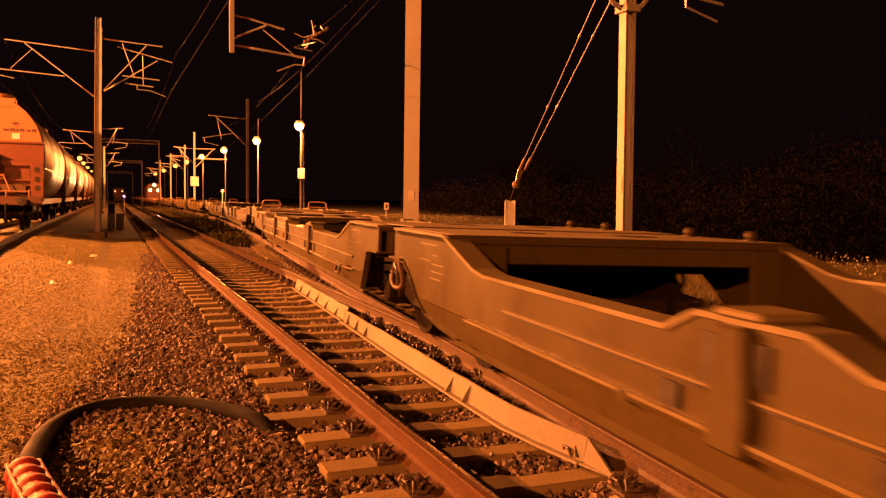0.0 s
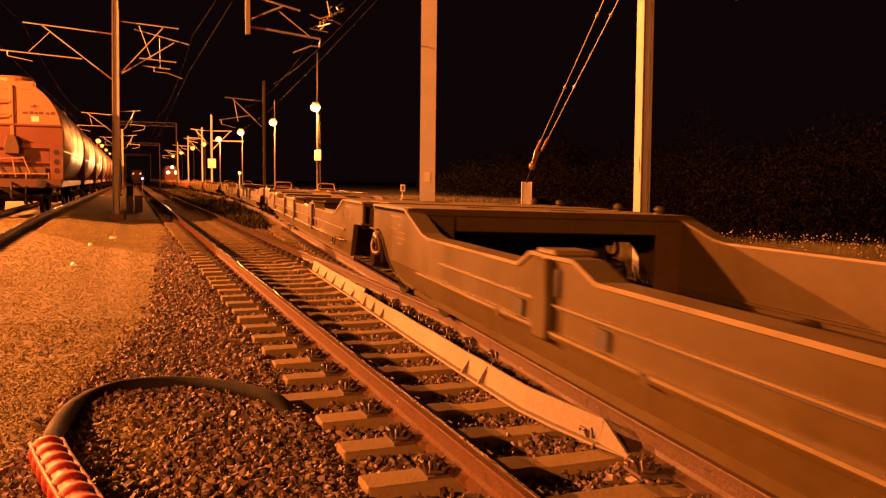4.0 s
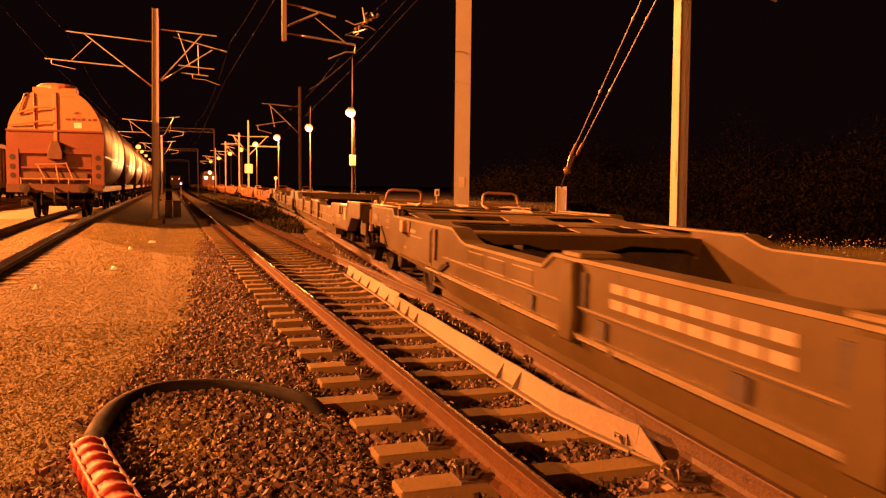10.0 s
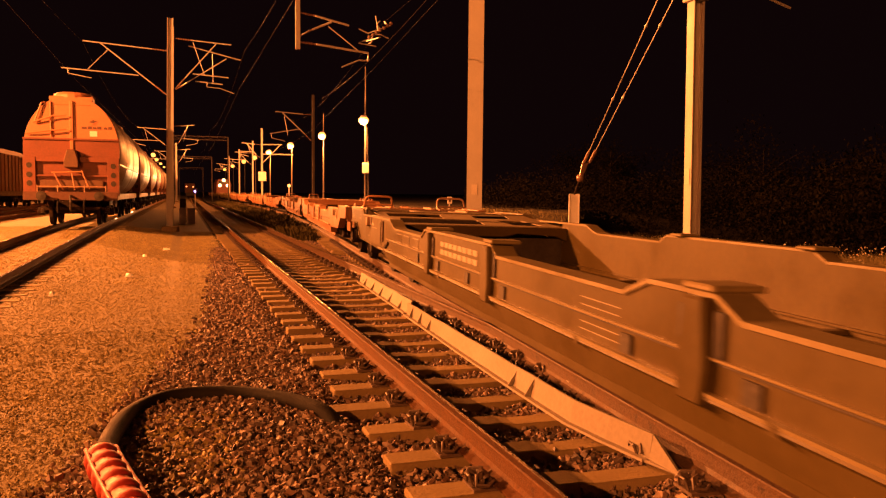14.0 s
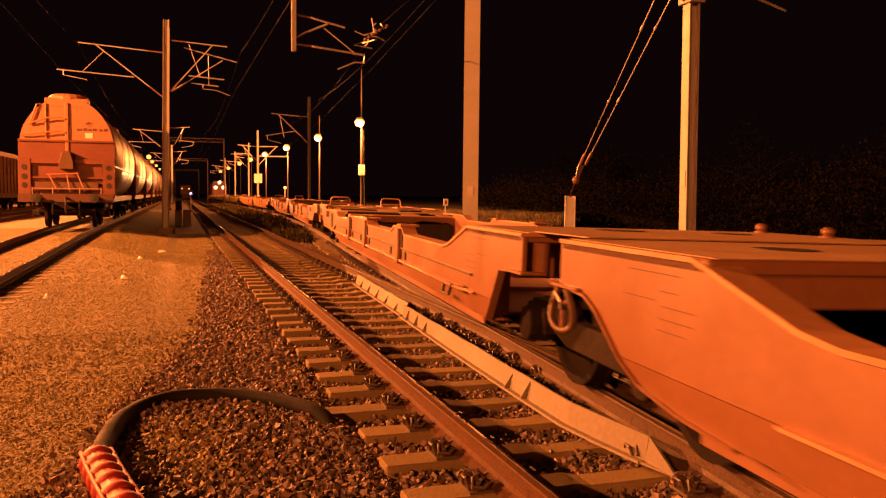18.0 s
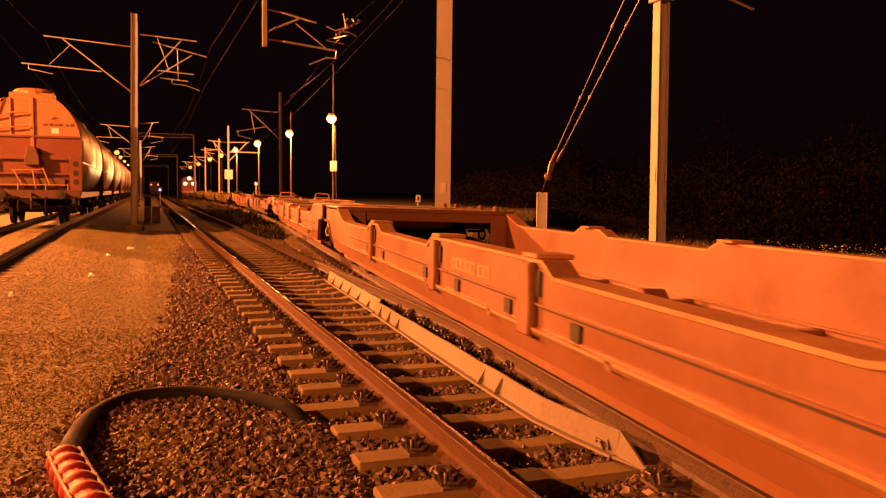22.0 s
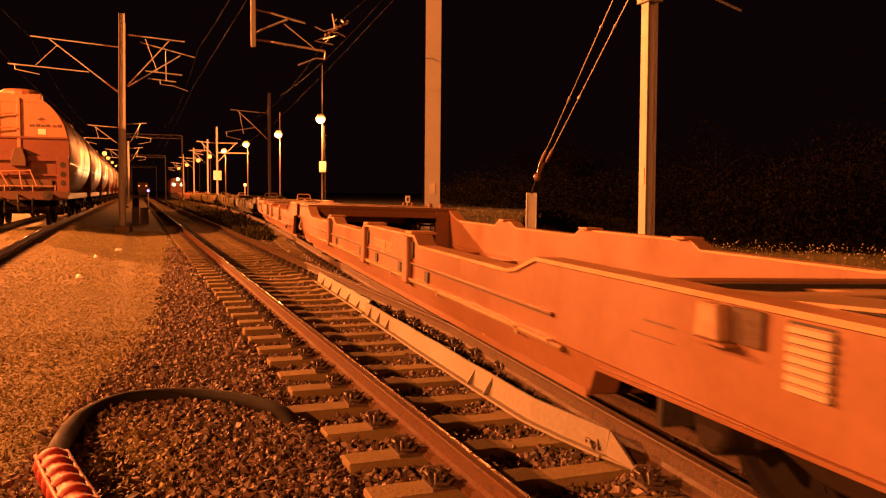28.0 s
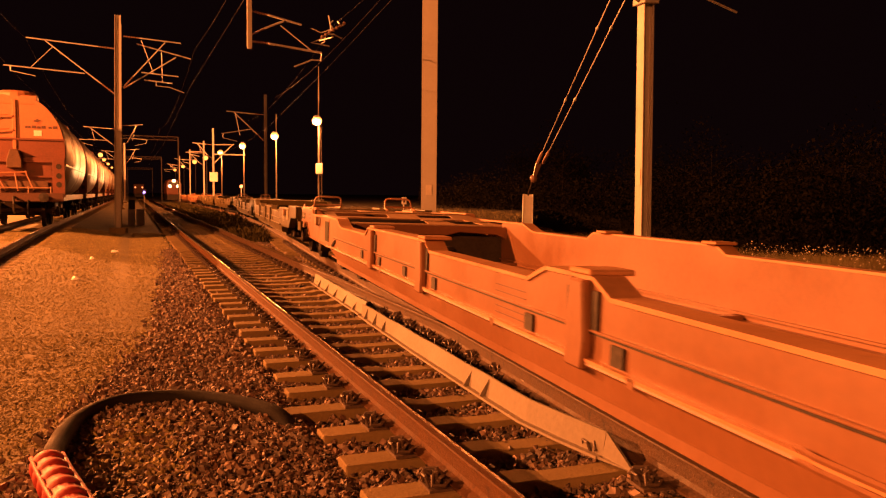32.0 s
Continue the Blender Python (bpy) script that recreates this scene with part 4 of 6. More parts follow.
        loop.tube([(W - 0.05, y_, z_) for y_, z_ in ((0.01, 0.98), (0.00, 1.11), (0.03, 1.15), (0.08, 1.165), (0.16, 1.165), (0.20, 1.15), (0.21, 1.09))], 0.020, 8)
        bar_ = part("edge_bar", Build().tube([(W - 0.03, 0.05, 1.118), (W - 0.03, 2.06, 1.130)], 0.014, 6), edge_paint, ob, "thin bar along the deck edge", smooth=True)
        part("bar_end", Build().box(W - 0.06, W, 2.00, 2.16, 1.110, 1.150), edge_paint, bar_, bevel=0.006)
        for y_ in (0.4, 1.2, 1.95):
            part("bar_foot", Build().box(W - 0.045, W - 0.015, y_ - 0.02, y_ + 0.02, 1.0, 1.118), DARKSTEEL, bar_)
        part("corner_handrail", loop, HANDLE if paint is GREYPAINT else paint, ob, "bent tube handrail at the corner", smooth=True)
    if not leading:
        for sx in (-1, 1):
            for z0 in (0.60, 0.635):
                part("lashing_rail", Build().tube([(sx * (W + 0.012), LEN - 1.35, z0), (sx * (W + 0.03), LEN - 1.45, z0), (sx * (W + 0.03), LEN - 2.9, z0), (sx * (W + 0.012), LEN - 3.0, z0)], 0.011, 5), paint, ob)
            part("lashing_hook", Build().tube([(sx * (W + 0.03), LEN - 1.7, 0.62), (sx * (W + 0.05), LEN - 1.72, 0.53), (sx * (W + 0.05), LEN - 1.95, 0.52), (sx * (W + 0.03), LEN - 1.98, 0.60)], 0.014, 6), DARKSTEEL, ob)
            plate = part("framed_plate", Build().box(sx * (W - 0.012), sx * (W + 0.004), 3.34, 3.69, 0.66, 0.96), paint if paint is GREYPAINT else OLIVE, ob, "brown framed data plate", bevel=0.004)
            part("plate_frame", Build().prism([(3.31, 0.63), (3.72, 0.63), (3.72, 0.99), (3.31, 0.99)], sx * (W - 0.0125), sx * (W - 0.006), "x"), paint, plate)
            part("side_bracket", Build().prism([(3.98, 0.598), (4.10, 0.598), (4.40, 0.698), (4.36, 0.726), (4.16, 0.680)], sx * (W - 0.012), sx * (W + 0.008), "x"), BRAKEDUST, ob, bevel=0.004)
            if paint is GREYPAINT:
                # fold beside the plate, with its shadow put into the darker colour
                part("fold_strip", Build().box(sx * (W - 0.0115), sx * (W + 0.010), 3.86, 3.92, 0.70, 0.985), POINTRUST, ob, bevel=0.003)
                for y0 in (5.02, 5.52, 6.08):
                    panel = part("lettering_panel", Build().box(sx * (W - 0.0115), sx * (W - 0.0088), y0, y0 + 0.36, 0.776, 0.868), paint, ob, "lettering panel with pale edges")
                    for z0 in (0.770, 0.868):
                        part("panel_edge", Build().box(sx * (W - 0.0115), sx * (W - 0.0075), y0 - 0.01, y0 + 0.37, z0, z0 + 0.006), STENCIL, panel)
    x = -0.84 if leading else -0.50
    rail_paint = HANDLE if paint is GREYPAINT else EDGERED
    hb = Build()
    bend = [(0.28, 0.02, 1.100), (0.28, -0.22, 1.128), (0.275, -0.30, 1.160), (0.262, -0.335, 1.270), (0.245, -0.350, 1.305), (0.19, -0.36, 1.327)]
    hb.tube([(x - p, q, z) for p, q, z in bend] + [(x + p, q, z) for p, q, z in reversed(bend)], 0.020, 8)
    handle = part("shunter_handle", hb, rail_paint, ob, "bent tube handrail over the buffer", smooth=True)
    part("cross_tube", Build().tube([(x - 0.275, -0.30, 1.162), (x + 0.275, -0.30, 1.162)], 0.02, 7), rail_paint, handle)
    if leading:
        for sx in (-1, 1):
            step = part("footboard", Build().box(sx * 1.30, sx * 0.80, -0.06, 0.24, 0.450, 0.462), BRAKEDUST, ob, "dark grated shunter's footboard")
            for k_ in range(9):
                part("grating_bar", Build().box(sx * 1.30, sx * 0.80, -0.055 + 0.033 * k_, -0.049 + 0.033 * k_, 0.462, 0.482), BRAKEDUST, step)
            for x0 in (1.27, 0.84):
                part("step_hanger", Build().tube([(sx * x0, 0.22, 0.46), (sx * x0, 0.22, 0.82)], 0.016, 6), BRAKEDUST, step)
            part("step_edge", Build().box(sx * 1.31, sx * 1.30, -0.07, 0.25, 0.445, 0.485), BRAKEDUST, step)
    hook = Build()
    hook.tube([(0, 0.0, 0.98), (0, -0.25, 0.98), (0, -0.36, 1.02), (0, -0.40, 0.95), (0, -0.34, 0.90)], 0.04, 6)
    part("draw_hook", hook, DARKSTEEL, ob)
    part("coupling_link", Build().tube([(-0.08, -0.33, 0.95), (-0.08, -0.45, 0.62), (0.08, -0.45, 0.62), (0.08, -0.33, 0.95)], 0.025, 6), DARKSTEEL, ob)
    for x in (-0.45, 0.45):
        part("air_hose", Build().tube([(x, 0.0, 0.80), (x * 0.95, -0.2, 0.62), (x * 0.8, -0.4, 0.48), (x * 0.7, -0.56, 0.50)], 0.028, 6), RUBBER, ob)
    bogies = [(1.80, bogie(ob, 1.80, "rust-dusted two-axle bogie in shade-darkened iron"))]
    if not leading:
        bogies.append((LEN + JOINT, bogie(ob, LEN + JOINT, "rust-dusted bogie under the joint in shade-darkened iron")))
    for yb, bo in bogies:
        for sy in (-0.9, 0.9):
            ws = put_piece("wheelset", WHEELSET, bo, pose(0, yb + sy, 0.46))
    return ob


def train_run(t):
    """Metres that the train has rolled since the start."""
    return 8.2414982 * t + 0.055136276 * t**2 + -0.0050389343 * t**3 + 6.1642181e-05 * t**4


CANT = 1.4
JOINT0 = 6.8477951
paints = ["grey", "grey", "grey", "grey", "red", "red", "red", "grey", "grey", "red"]
first = {}
TRAIN = []
for k, colour in enumerate(paints):
    for leading in (True, False):
        key = (colour, leading)
        if key not in first:
            words = "dusty grey" if colour == "grey" else "orange-red"
            first[key] = pocket_wagon(GREYPAINT if colour == "grey" else REDPAINT, words, leading)
            unit = first[key]
        else:
            unit = copy_thing(first[key], Matrix())
        TRAIN.append((unit, k, leading))


def unit_pose(k, leading, t):
    a = JOINT0 + 2 * HALF * k - train_run(t)
    if leading:
        p, q = on_track(a - JOINT - LEN + 1.8), on_track(a)
        d = (q - p).normalized()
        base = p - d * 1.8
    else:
        p, q = on_track(a + JOINT + LEN - 1.8), on_track(a)
        d = (q - p).normalized()
        base = p - d * 1.8
    m = Matrix.Translation(base) @ Matrix.Rotation(math.atan2(-d.x, d.y), 4, "Z")
    # the outer rail lies a little lower
    way = d if d.y > 0 else -d
    side_ = Vector((-way.y, way.x, 0))
    pivot = base + side_ * 0.7175
    return Matrix.Translation(pivot + side_ * 0.06) @ Matrix.Rotation(radians(CANT), 4, way) @ Matrix.Translation(-pivot) @ m

# ---------------------------------------------------------------- hopper wagons on the siding


def hopper_section(s=1.0):
    """Half outline (x, z) of the round-shouldered body."""
    knots = [(0.58, 0.98), (1.02, 1.22), (1.30, 1.58), (1.43, 2.00), (1.46, 2.40), (1.44, 2.75), (1.33, 3.20), (1.10, 3.62), (0.82, 3.92), (0.48, 4.12), (0.0, 4.18)]
    out = []
    for i in range(len(knots) - 1):
        p, q, r, t = (np.array(knots[min(max(i + k, 0), len(knots) - 1)]) for k in (-1, 0, 1, 2))
        out += [tuple(0.5 * (2 * q + (r - p) * u + (2 * p - 5 * q + 4 * r - t) * u * u + (3 * q - p - 3 * r + t) * u**3)) for u in (0.0, 0.33, 0.67)]
    return out + [knots[-1]]


def hopper_wagon(y0, first_one):
    ob = thing("hopper_wagon", "cream round-shouldered grain hopper wagon on a siding" if not first_one else "cream grain hopper wagon with an oxide-red end", "wagon", "hopper wagons")
    ob.matrix_basis = Matrix.Translation((HOPPER_X, y0, HOPPER_Z))
    half = hopper_section()
    ring = half + [(-x, z) for x, z in reversed(half[:-1])]
    n = len(ring)

    def loft(cuts, caps=True):
        b = Build()
        v = [(x * sx, y, 0.98 + (z - 0.98) * sz) for y, sx, sz in cuts for x, z in ring]
        f = [(j * n + i, j * n + (i + 1) % n, (j + 1) * n + (i + 1) % n, (j + 1) * n + i) for j in range(len(cuts) - 1) for i in range(n)]
        return b.add(v, f + ([tuple(range(n)), tuple(reversed(range((len(cuts) - 1) * n, len(cuts) * n)))] if caps else []))

    body = part("body", loft([(0.62, 0.975, 0.985), (0.68, 1, 1), (13.2, 1, 1), (13.26, 0.975, 0.985)]), CREAM, ob, smooth=True)
    for y in (4.4, 8.9):
        part("seam_band", loft([(y, 1.006, 1.004), (y + 0.07, 1.006, 1.004)]), CREAM, body)
    streak = Build()
    streak.prism([(0.9, 1.98), (13.0, 1.98), (13.0, 2.03), (0.9, 2.03)], 1.41, 1.455, "x")
    part("side_rib", streak, CREAM, body, bevel=0.004)
    # end: upper plate, red lower bulkhead, frame
    low = [(x, z) for x, z in half if z < 2.7]
    plate = Build()
    up = [(x, z) for x, z in half if z >= 2.7]
    plate.prism([(x * 0.985, z) for x, z in up] + [(-x * 0.985, z) for x, z in reversed(up[:-1])], 0.585, 0.618, "y")
    part("end_plate", plate, SALMON, ob, "orange rounded end plate")
    red = Build()
    red.prism([(-x, z) for x, z in low] + [(-1.44, 2.75), (1.44, 2.75)] + [(x, z) for x, z in reversed(low)], 0.56, 0.617, "y")
    part("lower_bulkhead", red, MAROON, ob, "oxide-red lower bulkhead")
    part("end_recess", Build().box(-1.05, 1.05, 0.540, 0.557, 1.52, 2.06), MAROON, ob, "shaded recess behind the end frame")
    for zz in (2.80,):
        b = Build()
        b.box(-1.46, 1.46, 0.50, 0.58, zz - 0.06, zz)
        part("end_rail", b, MAROON, ob)
    chute = Build()
    chute.prism([(-0.12, 2.42), (0.12, 2.42), (0.22, 2.10), (0.22, 1.88), (-0.22, 1.88), (-0.22, 2.10)], 0.20, 0.58, "y")
    part("end_chute", chute, RUSTHATCH, ob, bevel=0.02)
    part("end_strip", Build().box(-0.055, 0.055, 0.52, 0.584, 2.43, 4.05), SALMON, ob, bevel=0.015)
    hatch = Build()
    hatch.turned([(0.62, 4.10), (0.62, 4.28), (0.5, 4.36), (0.0, 4.38)], (0, 1.2, 0), "z", 18)
    hatch.box(-0.66, 0.66, 0.62, 1.2, 4.05, 4.20)
    part("roof_hatch", hatch, SALMON, ob, bevel=0.02)
    walkway = Build()
    for x in (-0.35, -0.12, 0.12, 0.35):
        walkway.box(x - 0.07, x + 0.07, 1.9, 13.0, 4.24, 4.28)
    for y in np.arange(2.2, 13, 1.5):
        walkway.box(-0.45, 0.45, y, y + 0.05, 4.12, 4.24)
    part("roof_walkway", walkway, DARKSTEEL, ob)
    for pts in ([(-1.15, 0.50, 3.3), (-0.55, 0.44, 3.52), (-0.15, 0.44, 3.55)], [(-1.38, 0.50, 2.92), (-0.75, 0.44, 3.02), (-0.15, 0.44, 3.10)], [(-1.1, 0.52, 3.30), (-0.88, 0.52, 3.95), (-0.78, 0.60, 3.98)], [(-0.62, 0.55, 2.85), (-0.62, 0.55, 4.0)], [(-0.55, 0.6, 3.92), (0.55, 0.6, 3.92)]):
        b = Build()
        b.tube(pts, 0.028, 6)
        part("hand_pipe", b, SALMON, ob)
    for sx in (-1, 1):
        b = Build()
        b.box(sx * 1.08, sx * 1.45, 0.40, 0.50, 1.0, 2.20)
        bo = part("corner_post", b, MAROON, ob, bevel=0.01)
        for z in (1.40, 1.66, 1.94):
            h = Build()
            h.turned([(0.0, 0), (0.085, 0), (0.085, 0.012), (0.0, 0.012)], (sx * 1.27, 0.388, z), "y", 12)
            part("lightening_hole", h, DARKSTEEL, bo)
        b = Build()
        b.turned([(0.0, 0.5), (0.14, 0.5), (0.14, 0.1), (0.10, 0.08), (0.10, -0.10), (0.155, -0.12), (0.155, -0.16), (0.0, -0.18)], (sx * 0.875, 0, 1.0), "y", 16)
        part("buffer", b, DARKSTEEL, ob)
        side = Build()
        side.box(sx * 1.15, sx * 1.32, 0.30, 13.6, 0.86, 1.08)
        part("solebar", side, MAROON, ob, bevel=0.01)
    b = Build()
    b.box(-1.45, 1.45, 0.10, 0.34, 0.86, 1.14)
    part("headstock", b, COVERED, ob, bevel=0.01)
    b = Build()
    b.box(-1.1, 1.1, 0.42, 0.50, 2.05, 2.20)
    b.box(-1.1, 1.1, 0.44, 0.50, 1.60, 1.66)
    part("cross_beam", b, MAROON, ob, bevel=0.01)
    part("lower_beam", Build().box(-0.95, 0.95, 0.34, 0.52, 1.25, 1.50), RUSTHATCH, ob, "rusty lower end beam", bevel=0.01)
    rail_ = Build()
    rail_.tube([(-1.0, 0.12, 1.30), (1.05, 0.12, 1.30)], 0.016, 6)
    for x in (-1.0, -0.4, 0.4, 1.05):
        rail_.tube([(x, 0.12, 1.14), (x, 0.12, 1.34)], 0.02, 6)
    part("end_railing", rail_, HANDLE, ob, "worn tan end railing")
    for a, c in (((-0.55, 0.3, 1.75), (-0.25, 0.2, 1.2)), ((0.0, 0.3, 1.75), (0.1, 0.2, 1.2)), ((-0.6, 0.28, 1.72), (0.35, 0.28, 1.76)), ((0.3, 0.3, 1.8), (0.55, 0.2, 1.22))):
        b = Build()
        b.tube([a, c], 0.022, 6)
        part("brake_rod", b, SALMON, ob)
    hook = Build()
    hook.tube([(0, 0.1, 1.0), (0, -0.15, 1.0), (0.02, -0.24, 0.8), (0, -0.12, 0.55), (0, 0.0, 0.5)], 0.04, 6)
    part("screw_coupling", hook, DARKSTEEL, ob)
    for x in (-0.4, 0.4):
        part("air_hose", Build().tube([(x, 0.1, 0.9), (x, -0.06, 0.7), (x, -0.02, 0.45)], 0.03, 6), RUBBER, ob)
    for yb in (2.4, 11.5):
        bo = bogie(ob, yb, "dark two-axle bogie")
        for sy in (-0.9, 0.9):
            put_piece("wheelset", WHEELSET, bo, pose(0, yb + sy, 0.46))
    funnel = Build()
    for y in (4.6, 6.95, 9.3):
        funnel.prism([(y - 1.1, 1.05), (y + 1.1, 1.05), (y + 0.35, 0.45), (y - 0.35, 0.45)], -0.7, 0.7, "x")
    part("discharge_funnel", funnel, DARKSTEEL, ob)
    # emblem of the owner as plain shapes
    for k_, (x0, w_) in enumerate(((0.30, 0.16), (0.50, 0.12), (0.65, 0.10), (0.78, 0.12), (0.98, 0.10), (1.12, 0.12))):
        b = Build()
        b.box(x0, x0 + w_, 0.574, 0.586, 3.13, 3.20 + 0.02 * (k_ % 2))
        part("emblem_bar", b, MARK, ob)
    b = Build()
    b.prism([(0.52, 3.36), (0.66, 3.44), (0.84, 3.36), (0.72, 3.38), (0.66, 3.33)], 0.574, 0.586, "y")
    part("emblem_bird", b, MARK, ob)
    b = Build()
    b.box(0.55, 0.78, 0.572, 0.586, 2.88, 3.06)
    part("label_plate", b, WHITEPAINT, ob)
    # the body stands a little taller and wider than its frame
    for o in ob.children:
        if o.name.split(".")[0] not in ("bogie", "buffer", "headstock", "solebar", "screw_coupling", "air_hose", "discharge_funnel"):
            for q in [o, *o.children]:
                for v in q.data.vertices:
                    v.co.z += 0.14 * min(max((v.co.z - 1.2) / 1.3, 0), 1)
                    v.co.x *= 1.02
    return ob


HOPPER_Y = 29.2
h0 = hopper_wagon(HOPPER_Y, True)
for k in range(1, 9):
    copy_thing(h0, Matrix.Translation((HOPPER_X, HOPPER_Y + 14.0 * k, HOPPER_Z)))["label"] = "cream round-shouldered grain hopper wagon on a siding"

# ---------------------------------------------------------------- overhead line masts


def h_mast(x, y, top, lean=0.0, size=0.30, turn=0.0, base=None, label="galvanised steel overhead line mast", name="catenary_mast", steel=MASTCON, flange=0.14):
    """A mast of rolled H section on a concrete foot."""
    g = ground_z(x, y) if base is None else base
    ob = thing(name, label, "mast", "overhead line masts", at=Matrix.Translation((x, y, g)) @ Matrix.Rotation(radians(lean), 4, "Y"))
    h, s = top - g, size / 2
    col = Build()
    t_, w_ = s * flange, s * 0.07
    col.prism([(-s, -s), (s, -s), (s, -s + t_), (w_, -s + t_), (w_, s - t_), (s, s - t_), (s, s), (-s, s), (-s, s - t_), (-w_, s - t_), (-w_, -s + t_), (-s, -s + t_)], -0.1, h, "z", Matrix.Rotation(radians(turn), 4, "Z"))
    part("column", col, steel, ob, bevel=0.003)
    foot = Build()
    foot.box(-0.30, 0.30, -0.30, 0.30, -0.35, 0.02)
    part("foundation", foot, CONCRETE, ob, "concrete foundation block", bevel=0.03)
    return ob


def insulator(parent, a, b, n=6, r=0.034):
    """Ribbed insulator from a to b."""
    a, b = Vector(a), Vector(b)
    d = (b - a)
    pts, rs = [], []
    for i in range(n):
        for t_, rr in ((0.0, 0.4), (0.25, 1.0), (0.5, 1.0), (0.75, 0.4)):
            pts.append(a + d * ((i + t_) / n))
            rs.append(r * rr)
    part("insulator", Build().tube(pts, rs, 8), INSUL, parent)


def cantilever(ob, side, z_top, z_low, reach, z_wire, drop=0.35, r=0.032):
    """Tube bracket that holds the wire: top tie, strut, registration arm."""
    s = side
    insulator(ob, (s * 0.15, 0, z_top), (s * 0.75, 0, z_top + 0.02))
    tie = Build().tube([(s * 0.75, 0, z_top + 0.02), (s * (reach + 0.35), 0, z_top + 0.14)], r, 7)
    part("top_tie", tie, GALV, ob)
    insulator(ob, (s * 0.15, 0, z_low), (s * 0.62, 0, z_low + (z_top - z_low) * 0.25))
    strut = Build().tube([(s * 0.62, 0, z_low + (z_top - z_low) * 0.25), (s * (reach - 0.15), 0, z_top + 0.08)], r, 7)
    part("strut", strut, GALV, ob)
    reg = Build().tube([(s * 0.95, 0, z_low + (z_top - z_low) * 0.44), (s * (reach + 0.75), 0, z_wire + 0.52)], r * 0.85, 7)
    part("registration_tube", reg, GALV, ob)
    hang = Build().tube([(s * (reach - 0.25), 0, z_top + 0.05), (s * (reach - 0.05 - 0.5), 0, z_wire + 0.45)], r * 0.5, 6)
    part("hanger", hang, GALV, ob)
    arm = Build().tube([(s * (reach + 0.65), 0, z_wire + 0.50), (s * (reach + 0.62), 0, z_wire + 0.22), (s * (reach - 0.35), 0, z_wire)], r * 0.6, 6)
    part("steady_arm", arm, GALV, ob)


def tubes(ob, rows, r=0.023):
    """Bracket tubes (name, from, to) in the mast's space; a tube that starts at the column gets an insulator."""
    for name, a, b in rows:
        a, b = Vector((a[0], 0, a[1])), Vector((b[0], 0, b[1]))
        if name in ("top_tie", "strut") and abs(a.x) < 0.4:
            c = a + (b - a).normalized() * 0.55
            insulator(ob, a, c)
            a = c
        part(name, Build().tube([a, b], r * (0.55 if name in ("hanger", "steady_arm") else 1.0), 7), GALV, ob)


# twin-bracket mast between siding and main track
mast_a = h_mast(-0.55, 33.5, 8.12, lean=1.0, size=0.22, turn=90, base=0.0)
tubes(mast_a, [("top_tie", (-0.12, 6.85), (-3.13, 6.99)), ("strut", (-0.12, 5.15), (-2.50, 6.94)), ("registration_tube", (-1.15, 5.83), (-3.87, 5.93)), ("hanger", (-2.25, 6.71), (-2.95, 5.94)), ("steady_arm", (-3.64, 5.93), (-3.64, 5.74)), ("steady_arm", (-3.64, 5.74), (-2.82, 5.61))])
tubes(mast_a, [("top_tie", (0.2, 7.35), (2.30, 7.27)), ("strut", (0.2, 5.41), (1.72, 7.25)), ("registration_tube", (0.85, 6.03), (2.21, 5.97)), ("hanger", (0.85, 7.25), (1.30, 6.0))])
second = h_mast(-0.47, 34.1, 7.9, lean=0.8, size=0.14, base=0.0, label="slim second mast behind a twin-bracket mast")
tubes(second, [("top_tie", (0.62, 7.20), (2.65, 6.78)), ("strut", (0.15, 5.45), (2.10, 6.80)), ("registration_tube", (0.90, 5.82), (1.95, 5.76)), ("hanger", (1.55, 6.95), (1.58, 5.8)), ("steady_arm", (1.35, 5.78), (1.35, 5.62)), ("steady_arm", (1.35, 5.62), (1.85, 5.60)), ("steady_arm", (1.85, 5.60), (2.40, 5.42))])
for y in (78.0, 122.0):
    m_ = h_mast(-0.95, y, 8.3, size=0.26, turn=90, base=0.0)
    cantilever(m_, -1, 7.0, 5.2, 2.6, 5.5, r=0.03)
    cantilever(m_, 1, 7.35, 5.4, 1.6, 5.6, r=0.03)

# masts beyond the joining track
mast_c = h_mast(8.42, 23.0, 9.6, lean=0.0, size=0.46, turn=-20, label="tall galvanised mast beside the joining track")
mast_d = h_mast(7.89, 11.2, 9.2, lean=-0.7, size=0.190, turn=90, flange=0.24, label="galvanised H-section mast with a bolted collar")
part("collar", Build().box(-0.14, 0.14, -0.17, 0.17, 4.66, 4.78), MASTCON, mast_d, "bolted steel collar", bevel=0.01)
for sy in (-1, 1):
    part("bracket_horn", Build().tube([(sy * 0.12, 0, 4.72), (sy * 0.28, 0, 4.80), (sy * 0.40, 0, 4.95), (sy * 0.46, 0, 5.25)], 0.042, 7), MASTCON, mast_d, smooth=True)
part("bracket_arm", Build().tube([(0.46, 0, 5.2), (1.28, 0, 5.05), (1.95, 0, 4.98)], 0.028, 7), GALV, mast_d)
part("steady_arm", Build().tube([(1.17, 0, 5.02), (1.17, 0, 4.87), (1.84, 0, 4.68)], 0.020, 7), GALV, mast_d)
part("sign_plate", Build().box(-0.09, 0.09, -0.242, -0.232, 1.6, 1.9, Matrix.Rotation(radians(-20), 4, "Z")), DULLPLATE, mast_c, "small pale sign plate")
part("sign_plate", Build().box(-0.106, -0.097, -0.06, 0.06, 1.75, 2.0), DULLPLATE, mast_d, "small pale sign plate")

